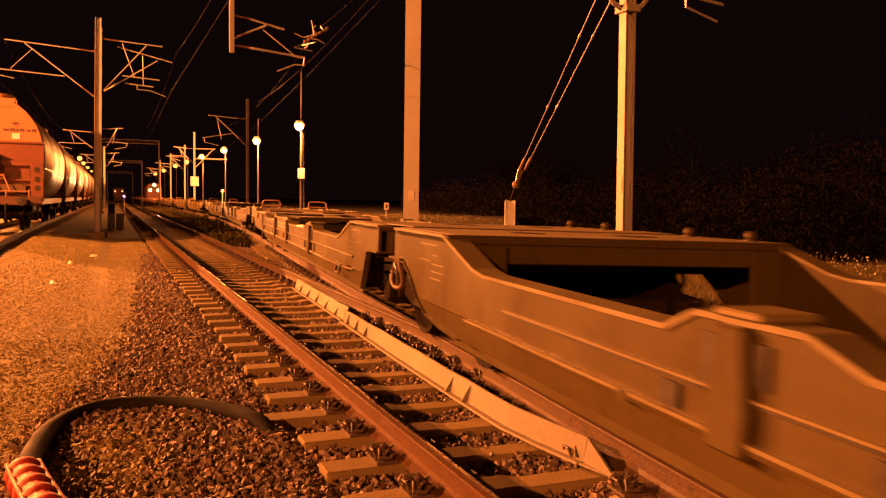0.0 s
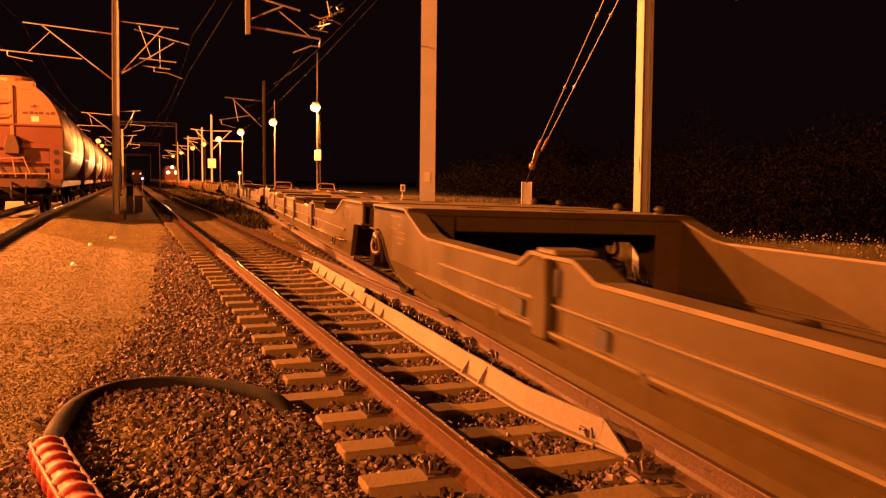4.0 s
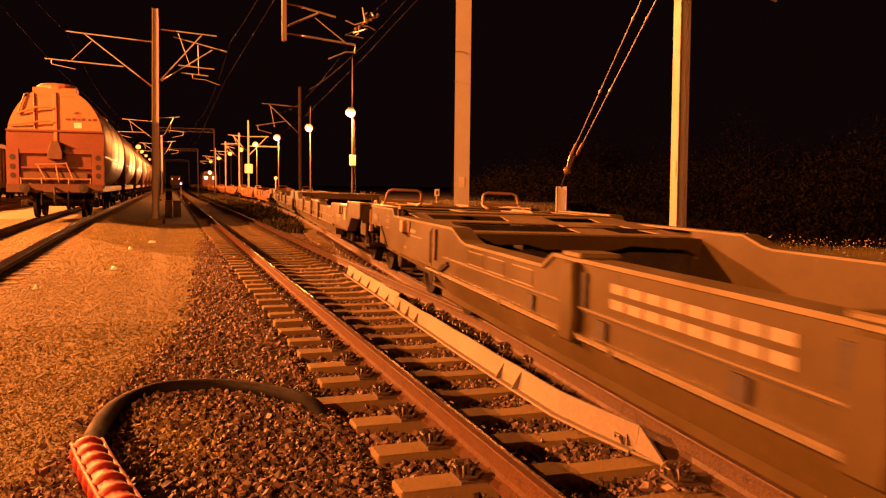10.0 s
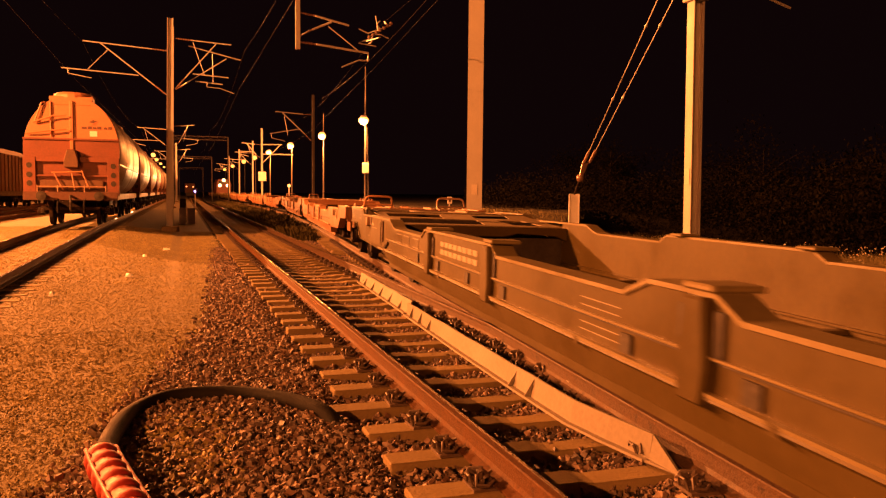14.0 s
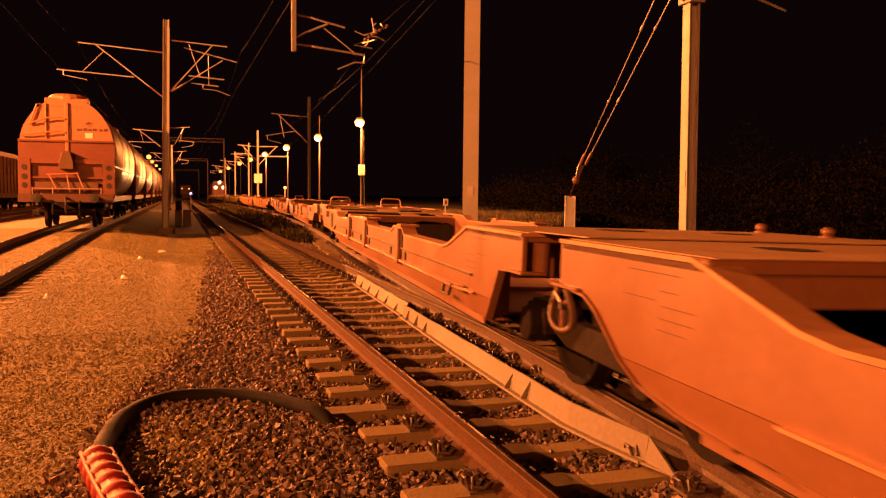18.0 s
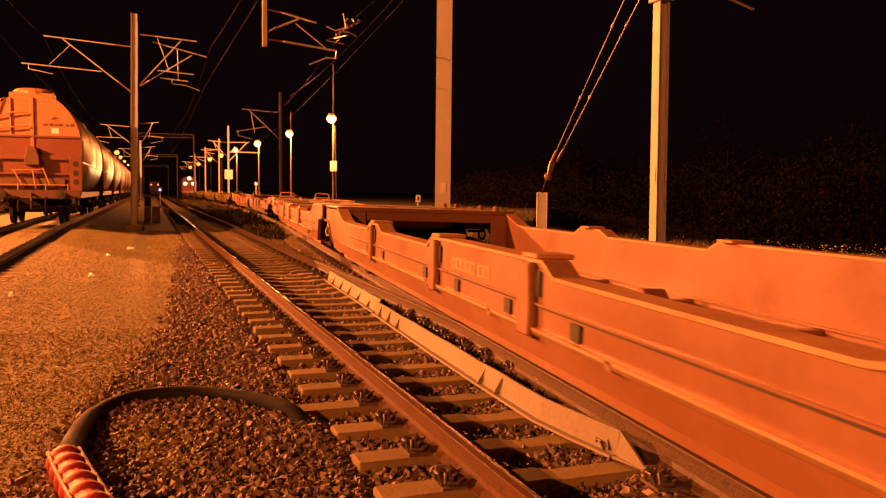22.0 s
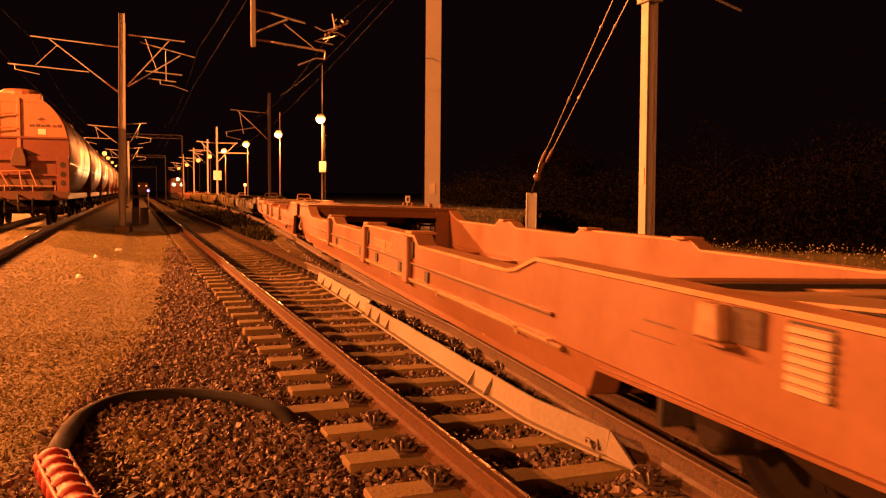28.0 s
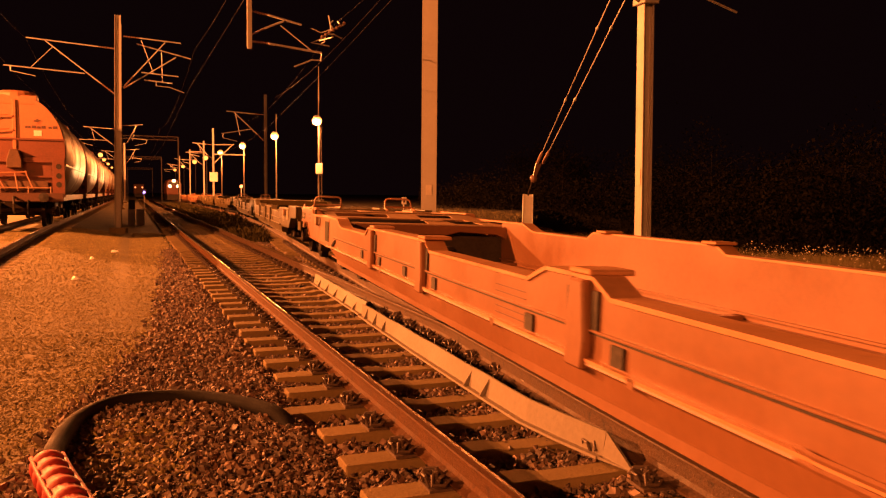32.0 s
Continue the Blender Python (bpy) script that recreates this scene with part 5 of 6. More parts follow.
# guy wires of mast d
guy = thing("guy_anchor", "steel guy wires with turnbuckles on a short anchor post", "guy wire")
gx, gy = 8.00, 15.6
stub = Build()
stub.prism([(gx - 0.11, gy - 0.11), (gx + 0.11, gy - 0.11), (gx + 0.11, gy - 0.095), (gx + 0.008, gy - 0.095), (gx + 0.008, gy + 0.095), (gx + 0.11, gy + 0.095), (gx + 0.11, gy + 0.11), (gx - 0.11, gy + 0.11), (gx - 0.11, gy + 0.095), (gx - 0.008, gy + 0.095), (gx - 0.008, gy - 0.095), (gx - 0.11, gy - 0.095)], -0.3, 1.42, "z", Matrix.Translation((gx, gy, 0)) @ Matrix.Rotation(radians(65), 4, "Z") @ Matrix.Translation((-gx, -gy, 0)))
part("anchor_post", stub, WHITEPAINT, guy, "pale steel anchor post", bevel=0.003)
part("anchor_rod", Build().tube([(gx, gy, 1.40), (8.06, 15.5, 1.70)], 0.022, 7), BRAKEDUST, guy)
part("tension_ball", Build().turned([(0.0, -0.085), (0.06, -0.07), (0.085, 0.0), (0.06, 0.07), (0.0, 0.085)], (8.07, 15.48, 1.76), "z", 10), INSUL, guy, smooth=True)
part("yoke", Build().prism([(8.02, 1.82), (8.10, 1.80), (8.22, 2.08), (8.08, 2.10)], 15.40, 15.425, "y"), INSUL, guy, bevel=0.004)
part("cross_arm", Build().box(7.80, 8.62, 11.30, 11.38, 6.42, 6.52), MASTCON, guy)
for a, b_ in (((8.10, 15.40, 2.06), (8.14, 11.34, 6.44)), ((8.24, 15.40, 2.08), (8.56, 11.34, 6.48))):
    a, b_ = Vector(a), Vector(b_)
    part("guy_wire", Build().tube([a, b_], 0.011, 6), GALV, guy)
    part("turnbuckle", Build().tube([a, a.lerp(b_, 0.01), a.lerp(b_, 0.05), a.lerp(b_, 0.06)], [0.018, 0.034, 0.034, 0.018], 7), INSUL, guy)
    for k_ in (0.275, 0.55):
        part("wire_clamp", Build().tube([a.lerp(b_, k_), a.lerp(b_, k_ + 0.008), a.lerp(b_, k_ + 0.018)], [0.014, 0.030, 0.014], 7), GALV, guy)

# portal boom with a drop post over the joining track
portal = thing("portal_gantry", "steel gantry arm with a hanging drop post and bracket", "gantry")
boom = Build()
for z in (8.7, 9.3):
    boom.box(2.2, 8.4, 22.95, 23.05, z, z + 0.10)
for i in range(6):
    x = 2.2 + i * 1.03
    boom.tube([(x, 23, 8.75), (x + 1.03, 23, 9.35)] if i % 2 else [(x, 23, 9.35), (x + 1.03, 23, 8.75)], 0.03, 5)
part("boom", boom, MASTCON, portal)
post = Build()
px = 3.10
post.box(px - 0.06, px + 0.06, 22.94, 22.96, 5.40, 8.75)
post.box(px - 0.06, px + 0.06, 23.04, 23.06, 5.40, 8.75)
post.box(px - 0.005, px + 0.005, 22.96, 23.04, 5.40, 8.75)
part("drop_post", post, MASTCON, portal)
insulator(portal, (px + 0.06, 23, 6.42), (px + 0.5, 23, 6.36))
part("top_tie", Build().tube([(px + 0.5, 23, 6.36), (px + 1.45, 23, 6.16)], 0.03, 7), GALV, portal)
insulator(portal, (px + 0.06, 23, 5.78), (px + 0.42, 23, 5.98))
part("strut", Build().tube([(px + 0.42, 23, 5.98), (px + 0.95, 23, 6.22)], 0.03, 7), GALV, portal)
insulator(portal, (px + 0.06, 23, 5.60), (px + 0.52, 23, 5.57))
part("registration_tube", Build().tube([(px + 0.52, 23, 5.57), (px + 2.02, 23, 5.42), (px + 2.0, 23, 5.18)], 0.03, 7), GALV, portal)
part("hanger", Build().tube([(px + 0.85, 23, 6.10), (px + 1.72, 23, 5.47)], 0.016, 6), GALV, portal)
part("steady_arm", Build().tube([(px + 2.0, 23, 5.20), (px + 1.75, 23, 5.20), (px + 1.25, 23, 4.98)], 0.02, 6), GALV, portal)

tangle = thing("insulator_cluster", "tangle of wire ends and insulators hung on the overhead line", "insulators")
rng = np.random.default_rng(3)
for i in range(9):
    p = np.array([5.05, 23.0, 5.75]) + [0.09 * i, 0, 0.07 * i]
    q = p + rng.normal(0, 0.16, 3)
    r_ = q + rng.normal(0, 0.16, 3)
    part("wire_end", Build().tube([tuple(p), tuple(q), tuple(r_)], 0.018, 5), GALV, tangle)
insulator(tangle, (5.1, 23, 5.85), (5.85, 23, 6.35), 7, 0.05)


def wire(pts, r, name, label):
    ob = part(name, Build().tube(pts, r, 5), WIRE)
    tagged(ob, label, "wire", "overhead wires")
    return ob


def sagging(a, b, sag, n=10):
    a, b = Vector(a), Vector(b)
    return [a.lerp(b, i / n) - Vector((0, 0, sag * 4 * (i / n) * (1 - i / n))) for i in range(n + 1)]


for x, z0 in ((MAIN_X, 5.55), (HOPPER_X, 5.5)):
    wire([(x + 0.2, -20, z0), (x - 0.2, 33.5, z0), (x + 0.2, 76, z0), (x, 121, z0), (x, 300, z0)], 0.003, "contact_wire", "thin contact wire over the track")
    for a, b in (((x, -10, z0 + 1.5), (x, 33.5, z0 + 1.5)), ((x, 33.5, z0 + 1.5), (x, 76, z0 + 1.5)), ((x, 76, z0 + 1.5), (x, 121, z0 + 1.5))):
        wire(sagging(a, b, 0.75), 0.0028, "carrier_wire", "sagging carrier wire over the track")
wire([(train_x(y) + 0.1, y, 5.02) for y in (-20, 10, 23, 45, 60, 91, 200)], 0.003, "contact_wire", "thin contact wire over the joining track")
wire(sagging((3.4, -18, 6.3), (5.5, 23, 6.25), 0.5) + sagging((5.5, 23, 6.25), (train_x(60), 60, 6.6), 0.7), 0.0028, "carrier_wire", "sagging carrier wire over the joining track")
wire(sagging((8.4, 23, 8.9), (9.9, 60, 8.4), 0.5), 0.007, "feeder_wire", "feeder wire between masts")
wire(sagging((8.4, 23, 8.9), (7.9, 11, 9.0), 0.1) + sagging((7.9, 11, 9.0), (7.5, -20, 9.0), 0.4), 0.007, "feeder_wire", "feeder wire between masts")

# farther masts beside the joining track
mast_e = h_mast(9.2, 60.0, 8.6, size=0.16, turn=10, label="weathered dark overhead line mast", steel=FARSTEEL)
cantilever(mast_e, -1, 7.5, 5.6, 2.4, 5.5)
mast_f = h_mast(8.3, 91.0, 8.4, size=0.18, label="pale steel mast with brackets and a white board")
cantilever(mast_f, -1, 7.0, 5.5, 1.8, 5.7, r=0.05)
boom = Build()
boom.box(0.1, 3.4, -0.06, 0.06, 5.9, 6.02)
boom.tube([(0.1, 0, 5.0), (2.0, 0, 7.0)], 0.05, 6)
boom.tube([(0.1, 0, 7.0), (2.2, 0, 7.05)], 0.05, 6)
part("bracket_boom", boom, MASTCON, mast_f)
board = Build()
board.box(-0.42, 0.42, -0.22, -0.18, 3.0, 4.0)
part("white_board", board, WHITEPAINT, mast_f)
for y, x in ((112, 9.0), (135, 8.7), (160, 8.4)):
    cantilever(h_mast(x, y, 8.3, size=0.17), -1, 7.0, 5.4, 2.0, 5.6, r=0.04)
for y in (100.0, 158.0, 230.0):
    p_ = thing("portal_gantry", "distant lattice portal gantry over the yard", "gantry")
    b = Build()
    for z in (7.5, 7.9):
        b.box(-1.0, 5.1, y - 0.04, y + 0.04, z, z + 0.06)
    for i in range(8):
        x = -1.0 + i * 0.76
        b.tube([(x, y, 7.53), (x + 0.76, y, 7.93)] if i % 2 else [(x, y, 7.93), (x + 0.76, y, 7.53)], 0.03, 4)
    part("boom", b, WIRE, p_)
    for x in (-1.05, 5.15):
        part("leg", Build().box(x - 0.07, x + 0.07, y - 0.07, y + 0.07, -0.4, 7.9), WIRE, p_)

# ---------------------------------------------------------------- lamps


def street_lamp(x, y, z, box=False, light=0.0, side=-1, mast=0.0):
    ob = thing("street_lamp", "burning orange sodium lamp on a thin galvanised pole", "street lamp", "sodium lamps", at=Matrix.Translation((x, y, ground_z(x, y))))
    h = z - ground_z(x, y)
    part("pole", Build().tube([(0, 0, 0), (0, 0, h * 0.6), (0, 0, h + 0.15)], [0.10, 0.085, 0.06], 8), FARSTEEL, ob)
    part("arm", Build().tube([(0, 0, h + 0.1), (side * 0.15, -0.15, h + 0.2), (side * 0.25, -0.3, h + 0.2)], 0.035, 6), GALV, ob)
    part("housing", Build().prism([(-0.34, 0.14), (0.34, 0.14), (0.22, 0.30), (-0.24, 0.30)], -0.18, 0.18, "y", Matrix.Translation((side * 0.25, -0.40, h))), GALV, ob)
    # glass enlarged well past a real lamp's, to stand in for its glare
    part("lamp_glass", Build().turned([(0.0, -0.60), (0.30, -0.50), (0.46, -0.26), (0.48, -0.04), (0.32, 0.12), (0.0, 0.135)], (side * 0.25, -0.40, h), "z", 14), SODIUM_GLOW, ob, "glowing sodium glass, enlarged for its glare", smooth=True)
    if box:
        part("control_box", Build().box(-0.32, 0.32, -0.28, -0.10, h * 0.40, h * 0.40 + 1.0), WHITEPAINT, ob, "pale control box", bevel=0.04)
    if mast:
        part("mast_tip", Build().tube([(0, 0, h + 0.1), (0, 0, h + mast)], [0.07, 0.04], 6), FARSTEEL, ob)
    if light:
        lamp_light("lamp_light", (x + side * 0.6, y - 1.2, z - 0.9), light)
    return ob


for i, (x, y) in enumerate(((17.2, 76.5), (16.9, 99.0), (15.9, 121.5), (15.0, 144), (14.4, 167), (13.9, 190), (13.4, 225), (13.0, 260))):
    street_lamp(x - 0.45, y, 8.5, box=i == 0, light=11000 if i < 4 else 0, mast=5.0 if i == 0 else 2.5 if i == 1 else 0)
for x, y, z in ((-6.2, 180, 9.1), (-7.3, 240, 10.4), (-8.0, 310, 11.5), (-8.5, 390, 12.5)):
    street_lamp(x, y, z, side=1)
for i, (x, y, z, w_) in enumerate(YARD_LAMPS):
    street_lamp(x - 0.25, y + 0.40, z + 0.85, side=1)["label"] = "burning orange sodium yard lamp on a tall pole"

extra = thing("lattice_pole", "slim lattice pole beside the sodium lamp", "pole", at=Matrix.Translation((17.15, 77.6, -0.1)))
b = Build()
for x, y in ((-0.16, -0.16), (0.16, -0.16), (0.16, 0.16), (-0.16, 0.16)):
    b.tube([(x, y, 0), (x * 0.4, y * 0.4, 7.9)], 0.03, 5)
for i in range(16):
    s = -1 if i % 2 else 1
    b.tube([(s * 0.15, -0.15, i * 0.5), (-s * 0.14, -0.15, i * 0.5 + 0.5)], 0.018, 4)
part("lattice", b, FARSTEEL, extra)

# ---------------------------------------------------------------- far locomotive, lights and sidings
loco = thing("locomotive", "distant standing locomotive with burning headlights", "locomotive", at=Matrix.Translation((8.2, 178.0, 0)))
part("body", Build().prism([(-1.5, 1.0), (1.5, 1.0), (1.5, 3.2), (1.1, 4.1), (-1.1, 4.1), (-1.5, 3.2)], 0, 16, "y"), MAROON, loco, bevel=0.05)
part("windscreen", Build().box(-1.1, 1.1, -0.03, 0.02, 3.0, 3.7), GLASSDARK, loco)
for x, z in ((-0.8, 2.75), (0.8, 2.75), (0.0, 3.85)):
    part("headlight", Build().turned([(0.0, -0.12), (0.33, -0.10), (0.33, 0.02), (0.0, 0.03)], (x, -0.02, z), "y", 12), HEAD_GLOW, loco, "burning headlight")
part("underframe", Build().box(-1.35, 1.35, 0.2, 15.8, -0.2, 1.0), DARKSTEEL, loco)
for x in (7.4, 9.0):
    beam = bpy.data.lights.new("headlight_beam", "SPOT")
    beam.energy, beam.color, beam.spot_size, beam.spot_blend, beam.shadow_soft_size = 26000, (1.0, 0.42, 0.13), radians(9), 0.6, 0.2
    ob_ = new("headlight_beam", beam)
    ob_.matrix_basis = look((x, 177.6, 2.75), (3.0, 20.0, 0.6))
    tagged(ob_, "headlight beam of the distant locomotive", "light", kind="light")
signal = thing("shunting_signal", "low shunting signal with a blue light", "signal", at=Matrix.Translation((1.15, 88.0, -0.25)))
part("post", Build().tube([(0, 0, 0), (0, 0, 1.5)], 0.05, 6), GALV, signal)
part("head", Build().box(-0.2, 0.2, -0.1, 0.1, 1.4, 2.0), DARKSTEEL, signal, bevel=0.02)
part("blue_lens", Build().turned([(0.0, -0.16), (0.12, -0.15), (0.12, -0.10), (0.0, -0.1)], (0, 0, 1.65), "y", 10), BLUE_GLOW, signal, "glowing blue lens")
far_loco = thing("shunting_engine", "far small orange-red engine on the main track", "locomotive", at=Matrix.Translation((1.9, 260.0, 0)))
part("body", Build().box(-1.5, 1.5, 0, 10, 1.0, 3.9), COVERED, far_loco, bevel=0.1)
part("underframe", Build().box(-1.2, 1.2, 0.2, 9.8, -0.005, 1.0), DARKSTEEL, far_loco)
for x in (-1.0, 1.0):
    part("marker_lamp", Build().turned([(0.0, -0.05), (0.2, -0.04), (0.2, 0), (0, 0.0)], (x, -0.02, 2.9), "y", 8), RED_GLOW, far_loco)
red = thing("red_lamp_post", "small post with a glowing red lamp", "signal", at=Matrix.Translation((13.6, 110.0, -0.1)))
part("post", Build().tube([(0, 0, 0), (0, 0, 2.4)], 0.06, 6), GALV, red)
part("red_lens", Build().turned([(0.0, -0.2), (0.2, -0.18), (0.2, 0), (0, 0.0)], (0, 0, 2.4), "y", 10), RED_GLOW, red)

covered = thing("covered_wagon", "dull red covered freight wagon on the outer siding", "wagon", "wagons on the outer siding", at=Matrix.Translation((HOPPER_X - 8.3, 50.0, HOPPER_Z)))
part("body", Build().prism([(-1.4, 1.1), (1.4, 1.1), (1.4, 3.4), (0.9, 3.8), (-0.9, 3.8), (-1.4, 3.4)], 0.3, 13.5, "y"), COVERED, covered, bevel=0.03)
for y in np.arange(1.0, 13.5, 1.1):
    part("side_rib", Build().box(1.4, 1.46, y, y + 0.08, 1.1, 3.4), COVERED, covered)
part("underframe", Build().box(-1.2, 1.2, 0.1, 13.7, 0.8, 1.1), DARKSTEEL, covered)
for yb in (2.3, 11.5):
    bo = bogie(covered, yb, "dark two-axle bogie")
    for sy in (-0.9, 0.9):
        put_piece("wheelset", WHEELSET, bo, pose(0, yb + sy, 0.46))
for k in range(1, 4):
    copy_thing(covered, Matrix.Translation((HOPPER_X - 8.3, 50.0 + 14.2 * k, HOPPER_Z)))

# ---------------------------------------------------------------- point guard board, hose, small things by the track
guard = thing("guard_board", "long weathered white guard board with gusset ribs lying beside the rail", "guard board")


def board_panel(y0, y1, foot, top, tall, name, label=""):
    """Folded sheet: a narrow foot and a leaning face; foot and top give x along y."""
    ys = np.linspace(y0, y1, 15)
    v = []
    for i, y in enumerate(ys):
        a, b = foot(y), top(y) + 0.008 * math.sin(i * 2.1)
        prof = [(a, 0.010), (a + 0.004, 0.026), (a + 0.05, 0.024), (b - 0.012, tall), (b + 0.004, tall), (a + 0.075, 0.008)]
        v += [(q, y, SLEEPER_TOP + r_) for q, r_ in prof]
    f = [(6 * j + i, 6 * j + (i + 1) % 6, 6 * j + 6 + (i + 1) % 6, 6 * j + 6 + i) for j in range(len(ys) - 1) for i in range(6)]
    k_ = 6 * (len(ys) - 1)
    return part(name, Build().add(v, f + [tuple(range(6)), tuple(reversed(range(k_, k_ + 6)))]), BOARDMAT, guard, label)


FOOT = lambda y: float(np.interp(y, [3.76, 4.24, 4.82, 5.87, 7.38, 10.02], [2.61, 2.53, 2.46, 2.49, 2.55, 2.69]))
TOP = lambda y: float(np.interp(y, [4.02, 4.35, 5.02, 6.17, 7.56, 9.92], [2.65, 2.60, 2.56, 2.61, 2.67, 2.76]))
FOOT2 = lambda y: float(np.interp(y, [10, 13.9], [2.71, 2.90]))
TOP2 = lambda y: float(np.interp(y, [10.2, 13.9], [2.84, 3.0]))
board_panel(4.06, 9.95, FOOT, TOP, 0.17, "board_panel")
z_ = SLEEPER_TOP
part("board_tip", Build().add([(2.63, 3.76, z_ + 0.012), (2.57, 4.06, z_ + 0.010), (2.61, 4.06, z_ + 0.024), (2.635, 4.06, z_ + 0.17), (2.645, 3.76, z_ + 0.012), (2.575, 4.06, z_ + 0.026), (2.64, 4.06, z_ + 0.008), (2.651, 4.06, z_ + 0.17)], [(0, 1, 2), (0, 2, 3), (4, 6, 5), (4, 7, 6), (0, 3, 7, 4), (3, 2, 6, 7), (2, 1, 5, 6), (1, 0, 4, 5)]), BOARDMAT, guard, "board end cut at a slant")
board_panel(10.05, 13.9, FOOT2, TOP2, 0.18, "board_panel")
for y in (5.62, 5.98, 8.75, 9.2, 9.65, 10.5, 11.2, 11.9, 12.6, 13.3):
    a, b = (FOOT(y), TOP(y)) if y < 10 else (FOOT2(y), TOP2(y))
    part("gusset", Build().prism([(a + 0.006, SLEEPER_TOP + 0.026), (a + 0.055, SLEEPER_TOP + 0.026), (b - 0.016, SLEEPER_TOP + 0.155)], y, y + 0.012, "y"), BOARDMAT, guard)

# a second, lower board inside the joining track
inner = thing("guard_board", "low weathered white guard board with gusset ribs between the rails", "guard board")
bx = lambda y: 3.545 + 0.055 * (y - 4.2)
for y0, y1 in ((4.2, 5.72), (5.76, 7.25)):
    ys = np.linspace(y0, y1, 7)
    v = []
    for i, y in enumerate(ys):
        x = bx(y) + 0.005 * math.sin(i * 2.3 + y0)
        v += [(x - 0.035, y, z_ + 0.004), (x - 0.035, y, z_ + 0.016), (x - 0.006, y, z_ + 0.018), (x + 0.006, y, z_ + 0.115), (x + 0.014, y, z_ + 0.115), (x + 0.008, y, z_ + 0.004)]
    f = [(6 * j + i, 6 * j + (i + 1) % 6, 6 * j + 6 + (i + 1) % 6, 6 * j + 6 + i) for j in range(6) for i in range(6)]
    part("board_panel", Build().add(v, f + [tuple(range(6)), tuple(reversed(range(36, 42)))]), BOARDMAT, inner)
part("board_tip", Build().prism([(3.98, z_ + 0.006), (4.19, z_ + 0.006), (4.19, z_ + 0.112)], 3.537, 3.548, "x"), BOARDMAT, inner, "board end cut at a slant")
for y in (4.68, 5.34, 6.05, 6.7):
    part("gusset", Build().prism([(bx(y) - 0.055, z_ + 0.018), (bx(y) - 0.010, z_ + 0.018), (bx(y) - 0.002, z_ + 0.105)], y, y + 0.012, "y"), BOARDMAT, inner)

hose = thing("rubber_hose", "black rubber hose with a red corrugated sleeve on the ballast", "hose")
pts = [(1.06, 5.20, -0.36), (1.0, 5.38, -0.25), (0.92, 5.57, -0.155), (0.68, 5.92, -0.135), (0.29, 6.22, -0.135), (-0.12, 6.20, -0.135), (-0.37, 5.76, -0.13), (-0.44, 5.09, -0.10), (-0.43, 4.7, -0.09)]


def smooth_line(points, n=6):
    """Catmull-Rom through the points."""
    p = [Vector(q) for q in points]
    p = [p[0] * 2 - p[1]] + p + [p[-1] * 2 - p[-2]]
    out = []
    for i in range(1, len(p) - 2):
        for k_ in range(n):
            t = k_ / n
            out.append(0.5 * ((2 * p[i]) + (p[i + 1] - p[i - 1]) * t + (2 * p[i - 1] - 5 * p[i] + 4 * p[i + 1] - p[i + 2]) * t * t + (3 * p[i] - p[i - 1] - 3 * p[i + 1] + p[i + 2]) * t**3))
    return out + [p[-2]]


part("tube", Build().tube(smooth_line(pts), 0.058, 14), RUBBER, hose, smooth=True)
sl = smooth_line([(-0.455, 4.76, -0.09), (-0.39, 4.45, -0.085), (-0.285, 4.02, -0.085), (-0.16, 3.55, -0.10), (-0.05, 3.1, -0.14)], 12)
sleeve = part("sleeve", Build().tube(sl, 0.080, 16), REDSLEEVE, hose, "red ribbed plastic sleeve", smooth=True)


def along(line, d):
    """The point and heading d metres along a line."""
    for p, q in zip(line, line[1:]):
        step = (q - p).length
        if d <= step:
            return p.lerp(q, d / step), (q - p).normalized()
        d -= step
    return line[-1], (line[-1] - line[-2]).normalized()


for k in range(11):
    p, d = along(sl, 0.08 + 0.160 * k)
    part("sleeve_ring", Build().tube([p + d * q for q in (-0.042, -0.036, -0.020, 0.004, 0.026, 0.040)], [0.080, 0.090, 0.096, 0.096, 0.090, 0.080], 18, caps=False), REDSLEEVE, sleeve, smooth=True)
for a in (0.55, 2.6):
    rib = []
    for k in range(24):
        p, d = along(sl, 0.073 * k)
        s_ = d.cross(Vector((0, 0, 1))).normalized()
        rib.append(p + (s_ * math.cos(a) + s_.cross(d) * math.sin(a)) * 0.090)
    part("sleeve_rib", Build().tube(rib, 0.013, 7), REDSLEEVE, sleeve, smooth=True)

for x, y, sx, h_ in ((-0.06, 42.0, 0.30, 0.75), (0.36, 42.2, 0.38, 0.75)):
    bx = thing("cable_box", "small pale cable box on the gravel", "cable box", "cable boxes", at=Matrix.Translation((x, y, ground_z(x, y))))
    part("case", Build().box(-sx / 2, sx / 2, -0.2, 0.2, 0, h_), WHITEPAINT, bx, bevel=0.02)
    part("lid", Build().box(-sx / 2 - 0.03, sx / 2 + 0.03, -0.23, 0.23, h_, h_ + 0.05), MASTCON, bx, bevel=0.01)
dk = thing("relay_cabinet", "dark narrow relay cabinet beside the mast", "cabinet", at=Matrix.Translation((-0.03, 44.5, ground_z(0, 44))))
part("case", Build().box(-0.16, 0.16, -0.15, 0.15, 0, 1.25), DARKSTEEL, dk, bevel=0.02)
part("door", Build().box(-0.13, 0.13, -0.165, -0.151, 0.15, 1.15), DARKSTEEL, dk)
post = thing("marker_post", "small white track marker on a post in the grass", "marker post", at=Matrix.Translation((12.6, 38.0, ground_z(12.6, 38))))
part("post", Build().tube([(0, 0, 0), (0, 0, 1.3)], 0.03, 6), GALV, post)
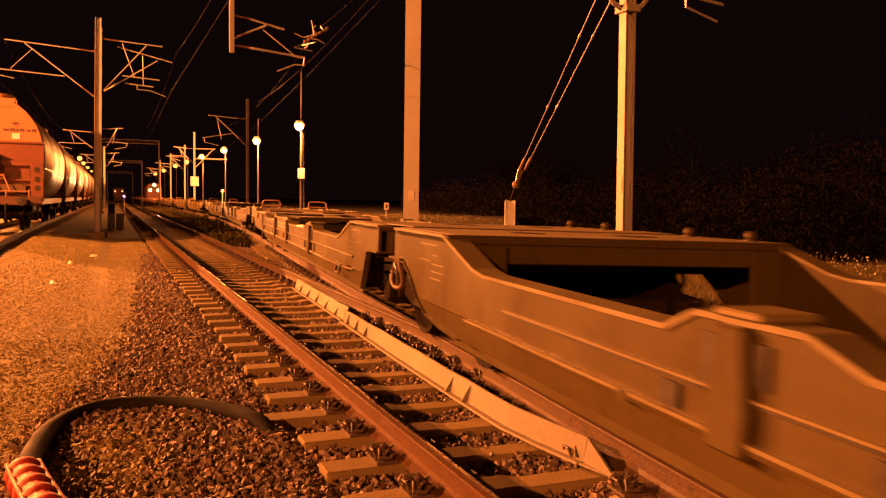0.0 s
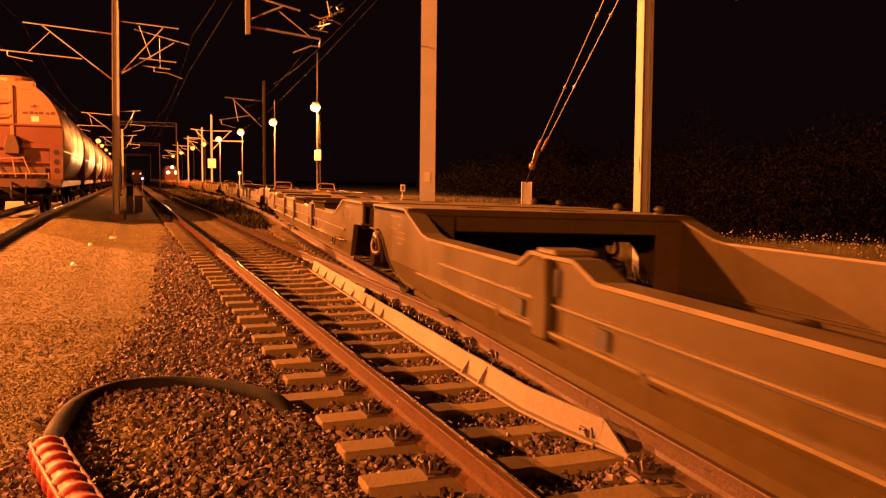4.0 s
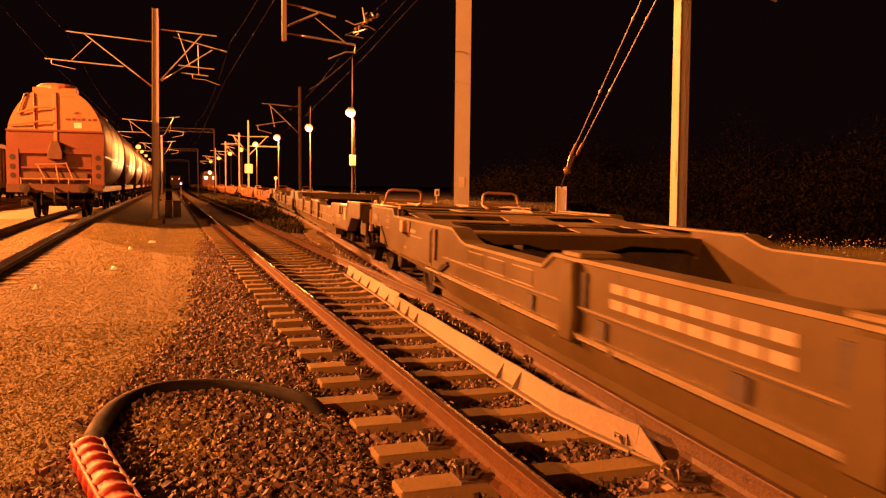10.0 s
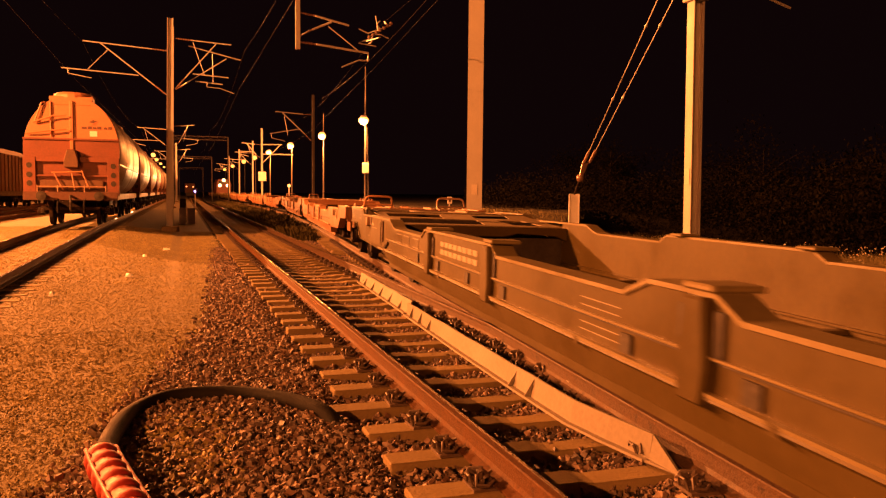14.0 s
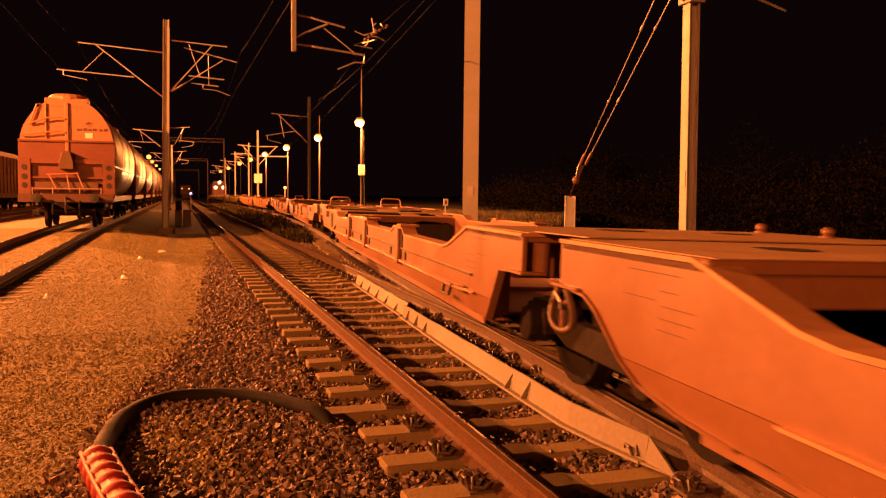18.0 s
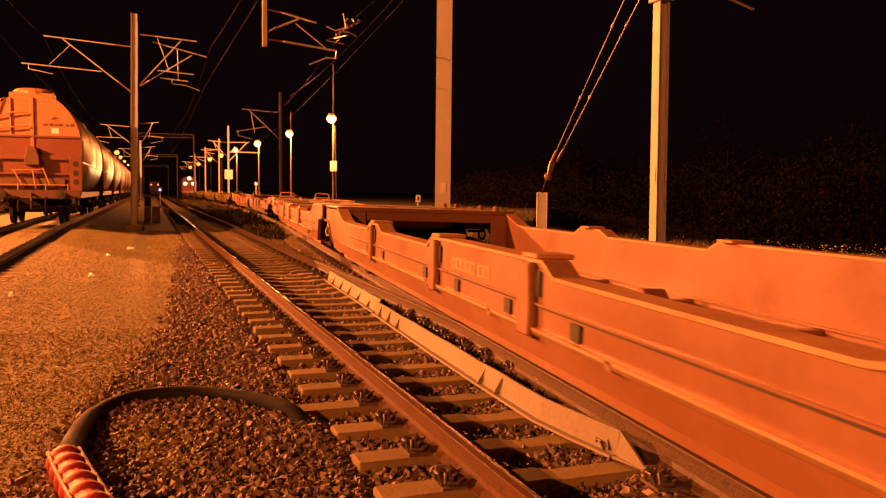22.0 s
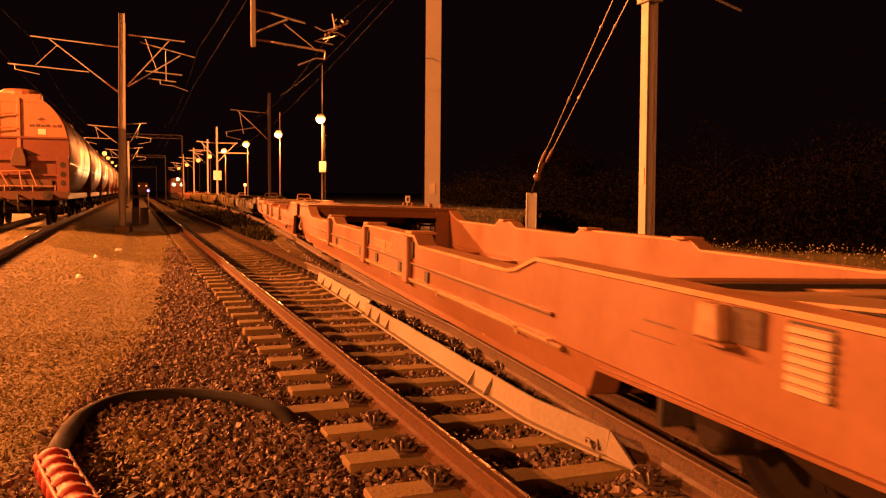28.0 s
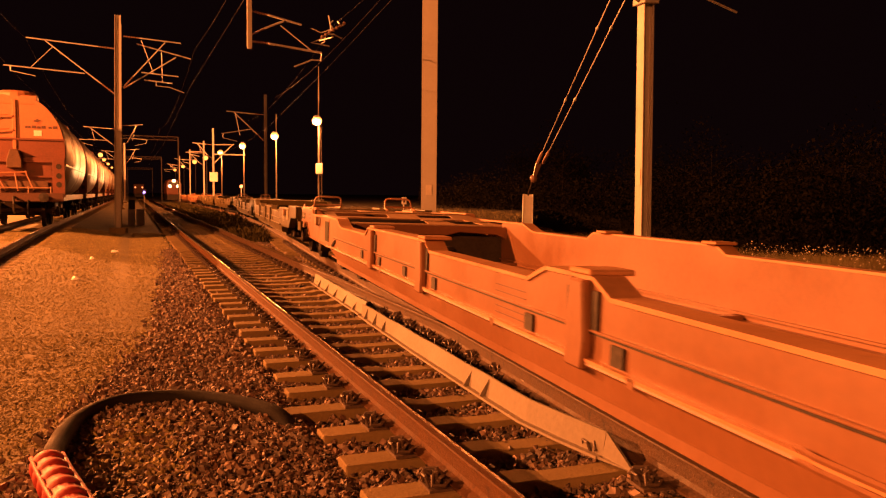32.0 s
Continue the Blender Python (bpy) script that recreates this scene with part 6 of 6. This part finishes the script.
part("plate", Build().box(-0.12, 0.12, -0.05, -0.03, 1.05, 1.4), WHITEPAINT, post)
part("plate_mark", Build().box(-0.05, 0.05, -0.056, -0.051, 1.14, 1.31), MARK, post)

# ---------------------------------------------------------------- trees and grass beyond


def tree(x, y, h_, rng, leaves=420):
    z0 = ground_z(x, y)
    ob = thing("tree", "dark leafy tree at the edge of the yard", "tree", "trees beyond the yard", at=Matrix.Translation((x, y, z0)))
    tr = Build().tube([(0, 0, -0.2), (rng.normal(0, 0.1), 0, h_ * 0.3), (rng.normal(0, 0.3), rng.normal(0, 0.3), h_ * 0.75)], [0.20, 0.15, 0.05], 7)
    for i in range(6):
        a, z = rng.uniform(0, 6.28), h_ * rng.uniform(0.25, 0.6)
        tr.tube([(0, 0, z), (math.cos(a) * h_ * 0.14, math.sin(a) * h_ * 0.14, z + h_ * 0.12), (math.cos(a) * h_ * 0.28, math.sin(a) * h_ * 0.28, z + h_ * 0.2)], [0.08, 0.05, 0.02], 5)
    part("trunk", tr, BARK, ob)
    clumps = rng.normal(0, 1, (22, 3)) * [h_ * 0.24, h_ * 0.24, h_ * 0.10] + [0, 0, h_ * 0.1]
    clumps[:, 2] += np.linspace(0.0, 0.66, 22) * h_
    clumps[:, :2] *= (1.15 - 0.6 * np.linspace(0, 1, 22))[:, None]
    c = clumps[rng.integers(0, 22, leaves)] + rng.normal(0, h_ * 0.075, (leaves, 3))
    d, e = rng.normal(0, 1, (leaves, 3)), rng.normal(0, 1, (leaves, 3))
    d *= (rng.uniform(0.10, 0.26, leaves) / np.linalg.norm(d, axis=1))[:, None]
    e *= (rng.uniform(0.10, 0.26, leaves) / np.linalg.norm(e, axis=1))[:, None]
    v = np.stack([c - d, c - e, c + d, c + e], 1).reshape(-1, 3)
    v[:, 2] = np.maximum(v[:, 2], 0.2)
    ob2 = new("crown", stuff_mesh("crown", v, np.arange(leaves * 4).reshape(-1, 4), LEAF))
    ob2.parent = ob
    return ob


rng = np.random.default_rng(11)
for i in range(34):
    y = 14 + i * 4.6 + rng.normal(0, 1)
    x = 66 + 0.10 * y + rng.uniform(-2, 12)
    tree(float(x), float(y), float(rng.uniform(11, 17.5)), rng, 1900)
for i in range(10):
    tree(float(62 + rng.uniform(0, 12)), float(-4 + i * 3.6), float(rng.uniform(11, 16)), rng, 1900)


def thicket(rng):
    """One dense belt of dark bushes at the foot of the bank."""
    n = 90000
    y = rng.uniform(-14, 120, n)
    front = 40 + 5 * np.sin(y * 0.13) + 2 * np.sin(y * 0.47 + 1)
    x = front + rng.uniform(0, 1, n) ** 2 * 14
    top = 2.4 + 1.1 * np.sin(y * 0.21 + 0.6) + 0.8 * np.sin(y * 0.62) + 0.5 * np.sin(y * 1.7 + x * 0.8) + 0.10 * (x - front)
    z = -5.0 + (top + 5.0) * rng.uniform(0, 1, n) ** 0.6 + rng.normal(0, 0.35, n)
    c = np.stack([x, y, z], 1)
    d, e = rng.normal(0, 1, (n, 3)), rng.normal(0, 1, (n, 3))
    d *= (rng.uniform(0.06, 0.15, n) / np.linalg.norm(d, axis=1))[:, None]
    e *= (rng.uniform(0.06, 0.15, n) / np.linalg.norm(e, axis=1))[:, None]
    v = np.stack([c - d, c - e, c + d, c + e], 1).reshape(-1, 3)
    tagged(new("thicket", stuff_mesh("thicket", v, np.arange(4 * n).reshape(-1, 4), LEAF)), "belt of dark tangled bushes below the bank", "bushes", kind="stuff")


thicket(np.random.default_rng(21))


def blades(n, xr, yr, tall, width, rng):
    x, y = rng.uniform(*xr, n), rng.uniform(*yr, n)
    ok = x < np.array([bank_edge(q) for q in y]) + rng.uniform(0, 1.5, n)
    x, y, n = x[ok], y[ok], int(ok.sum())
    z = np.array([ground_z(a, b) for a, b in zip(x, y)])
    a, h_ = rng.uniform(0, 6.28, n), rng.uniform(0.2, 1, n) ** 1.5 * tall * (0.75 + 0.5 * np.sin(x * 1.3 + np.sin(y * 0.9) * 2) * np.sin(y * 0.7))
    dx, dy = np.cos(a) * width, np.sin(a) * width
    lx, ly = rng.normal(0, 0.3, n) * h_, rng.normal(0, 0.3, n) * h_
    v = np.stack([np.stack([x - dx, y - dy, z], 1), np.stack([x + dx, y + dy, z], 1), np.stack([x + lx, y + ly, z + h_], 1)], 1)
    return v.reshape(-1, 3), np.arange(3 * n).reshape(-1, 3)


for name, n, xr, yr, tall in (("grass_near", 260000, (7.6, 19.0), (3, 24), 0.46), ("grass_far", 30000, (9.5, 30), (17, 80), 0.34)):
    v, f = blades(n, xr, yr, tall, 0.006 if name == "grass_near" else 0.014, rng)
    tagged(new("grass", stuff_mesh("grass", v, f, GRASS)), "tall dry grass beyond the tracks", "grass", kind="stuff")
n = 26000
y = rng.uniform(27, 120, n)
half_gap = (np.interp(y, PATH_Y, PATH_X) - MAIN_X) / 2
x = MAIN_X + half_gap + (half_gap - 1.15) * rng.uniform(-1, 1, n)
ok = half_gap > 1.2
x, y, n = x[ok], y[ok], int(ok.sum())
clump = np.clip(np.sin(x * 2.3 + np.sin(y * 0.8)) * np.sin(y * 0.55 + x) + 0.75, 0.15, 1.5)
a, h_ = rng.uniform(0, 6.28, n), rng.uniform(0.06, 0.30, n) * clump
root = np.stack([x, y, np.full(n, -0.34)], 1)
out = np.stack([np.cos(a) * 0.03, np.sin(a) * 0.03, np.zeros(n)], 1)
tip = root + np.stack([rng.normal(0, 0.4, n) * h_, rng.normal(0, 0.4, n) * h_, h_ + 0.06], 1)
v = np.stack([root - out, root + out, tip + out * 0.7, tip - out * 0.4], 1).reshape(-1, 3)
tagged(new("weeds", stuff_mesh("weeds", v, np.arange(4 * n).reshape(-1, 4), WEED)), "dark low weeds between the diverging tracks", "weeds", kind="stuff")
n = 900
c = np.stack([rng.uniform(10, 17, n), rng.uniform(8, 18, n), np.zeros(n)], 1)
c[:, 2] = [ground_z(a, b) + rng.uniform(0.18, 0.46) for a, b in c[:, :2]]
v, f = stones(c, rng.uniform(0.006, 0.016, n), rng)
tagged(new("seed_heads", stuff_mesh("seed_heads", v, f, FLOWER)), "pale seed heads among the dry grass", "grass", kind="stuff")

# ---------------------------------------------------------------- ballast stones and pebbles
rng = np.random.default_rng(5)


def scatter(n, xr, yr, keep, size, z, name, label, material, spread=0.012, flat=0.75):
    x, y = rng.uniform(*xr, n), rng.uniform(*yr, n)
    ok = keep(x, y)
    x, y = x[ok], y[ok]
    s = rng.uniform(*size, len(x))
    zz = z(x, y) + s * (0.25 if flat > 0.6 else -0.08) + rng.normal(0, spread, len(x))
    v, f = stones(np.stack([x, y, zz], 1), s, rng, flat=flat)
    tagged(new(name, stuff_mesh(name, v, f, material)), label, "stones", kind="stuff")


EDGE_Y = np.arange(-12, 130, 0.5)
EDGE_X = np.array([coarse_edge(q) for q in EDGE_Y])


def in_bed(x, y):
    e = np.interp(y, EDGE_Y, EDGE_X) + rng.normal(0, 0.12, len(x))
    return (x > e) & (x < np.interp(y, PATH_Y, PATH_X) + 1.7)


def bed_z(x, y):
    heap = 0.05 * np.clip((0.95 - x) / 0.6, 0, 1) * np.clip((x + 0.9) / 0.6, 0, 1) * (y < 9)
    return -0.272 + 0.045 * np.clip((1.12 - x) / 0.12, 0, 1) + heap + 0.012 * np.sin(x * 7.1 + y * 3.7)


scatter(90000, (-1.2, 1.15), (2.2, 8.0), in_bed, (0.008, 0.022), bed_z, "ballast_stones", "coarse angular ballast stones", STONE, 0.015)
scatter(58000, (-0.5, 1.15), (8.0, 24.0), in_bed, (0.012, 0.026), bed_z, "ballast_stones", "coarse angular ballast stones", STONE)
scatter(72000, (1.15, 5.4), (2.0, 12.0), in_bed, (0.009, 0.024), bed_z, "ballast_stones", "coarse ballast between the sleepers", STONE, 0.015)
scatter(36000, (1.15, 8.0), (12.0, 34.0), in_bed, (0.020, 0.036), bed_z, "ballast_stones", "coarse ballast between the sleepers", STONE)
scatter(2600, (-0.40, 0.30), (4.2, 5.7), lambda x, y: rng.uniform(0, 1, len(x)) > 0.35 + np.hypot(x + 0.08, (y - 4.95) * 0.6) * 0.9, (0.008, 0.020), lambda x, y: bed_z(x, y) + 0.022, "ballast_stones", "paler dusty stones strewn over the ballast", PEBBLE, 0.010, 0.7)
GZ = lambda x, y: np.array([ground_z(a, b) for a, b in zip(x, y)])
on_path = lambda x, y: x < np.interp(y, EDGE_Y, EDGE_X) + rng.normal(0, 0.17, len(x))
scatter(80000, (-3.6, 1.1), (2.4, 7.5), on_path, (0.003, 0.010), GZ, "pebbles", "small pale pebbles on the trodden path", PEBBLE, 0.001, 0.45)
scatter(15000, (-3.6, 1.1), (2.4, 10.0), on_path, (0.009, 0.017), GZ, "pebbles", "scattered larger pebbles on the trodden path", PEBBLE, 0.001, 0.45)
scatter(70000, (-5.0, 1.1), (7.5, 15.0), on_path, (0.004, 0.011), GZ, "pebbles", "small pale pebbles on the trodden path", PEBBLE, 0.001, 0.45)
scatter(80000, (-7.0, 1.1), (15.0, 34.0), on_path, (0.008, 0.016), GZ, "pebbles", "small pale pebbles on the trodden path", PEBBLE, 0.001, 0.45)
scatter(26000, (-1.2, 5.2), (-12.0, 2.1), in_bed, (0.018, 0.034), bed_z, "ballast_stones", "coarse angular ballast stones", STONE, 0.012)
scatter(26000, (-4.5, 1.1), (-10.0, 2.4), lambda x, y: x < np.interp(y, EDGE_Y, EDGE_X) + rng.normal(0, 0.15, len(x)), (0.006, 0.019), GZ, "pebbles", "small pale pebbles on the trodden path", PEBBLE, 0.002, 0.45)
for x, y, s in ((-0.46, 23.0, 0.10), (-0.98, 15.9, 0.07), (-1.9, 13.2, 0.04), (-0.9, 20.4, 0.05)):
    bm_ = Build()
    z = ground_z(x, y)
    bm_.add([(x - s, y - 0.1, z + 0.01), (x + s, y - 0.08, z + 0.02), (x + s * 0.8, y + 0.1, z + 0.05), (x - s * 0.7, y + 0.09, z + 0.06), (x, y, z + 0.07)], [(0, 1, 4), (1, 2, 4), (2, 3, 4), (3, 0, 4), (3, 2, 1, 0)])
    tagged(part("paper_scrap", bm_, WHITEPAINT), "crumpled pale scrap lying on the gravel", "litter", "scraps on the path")

# ---------------------------------------------------------------- movement


def motions():
    times = [0.5 * i for i in range(65)]
    for unit, k, leading in TRAIN:
        walk(unit, [(t, unit_pose(k, leading, t)) for t in times])
        for o in unit.children_recursive:
            if not o.name.startswith("wheelset"):
                continue
            y = o.matrix_basis.translation.y
            sign = 1 if leading else -1
            offset = JOINT0 + 2 * HALF * k + (y - LEN - JOINT if leading else JOINT + LEN - y)
            near = [i / 15 for i in range(481) if -2 < offset - train_run(i / 15) < 26]
            rows = sorted({0.0, 32.0, *near})
            if len(rows) > 2 and rows[0] == 0.0 and near and near[0] > 0.1:
                rows.insert(1, near[0] - 1 / 30)
            base = train_run(near[0]) if near else 0.0
            end = train_run(near[-1]) if near else 0.0
            walk(o, [(t, pose(0, y, 0.46) @ Matrix.Rotation(sign * (min(max(train_run(t), base), end) - base) / 0.46, 4, "X")) for t in rows])


motions()
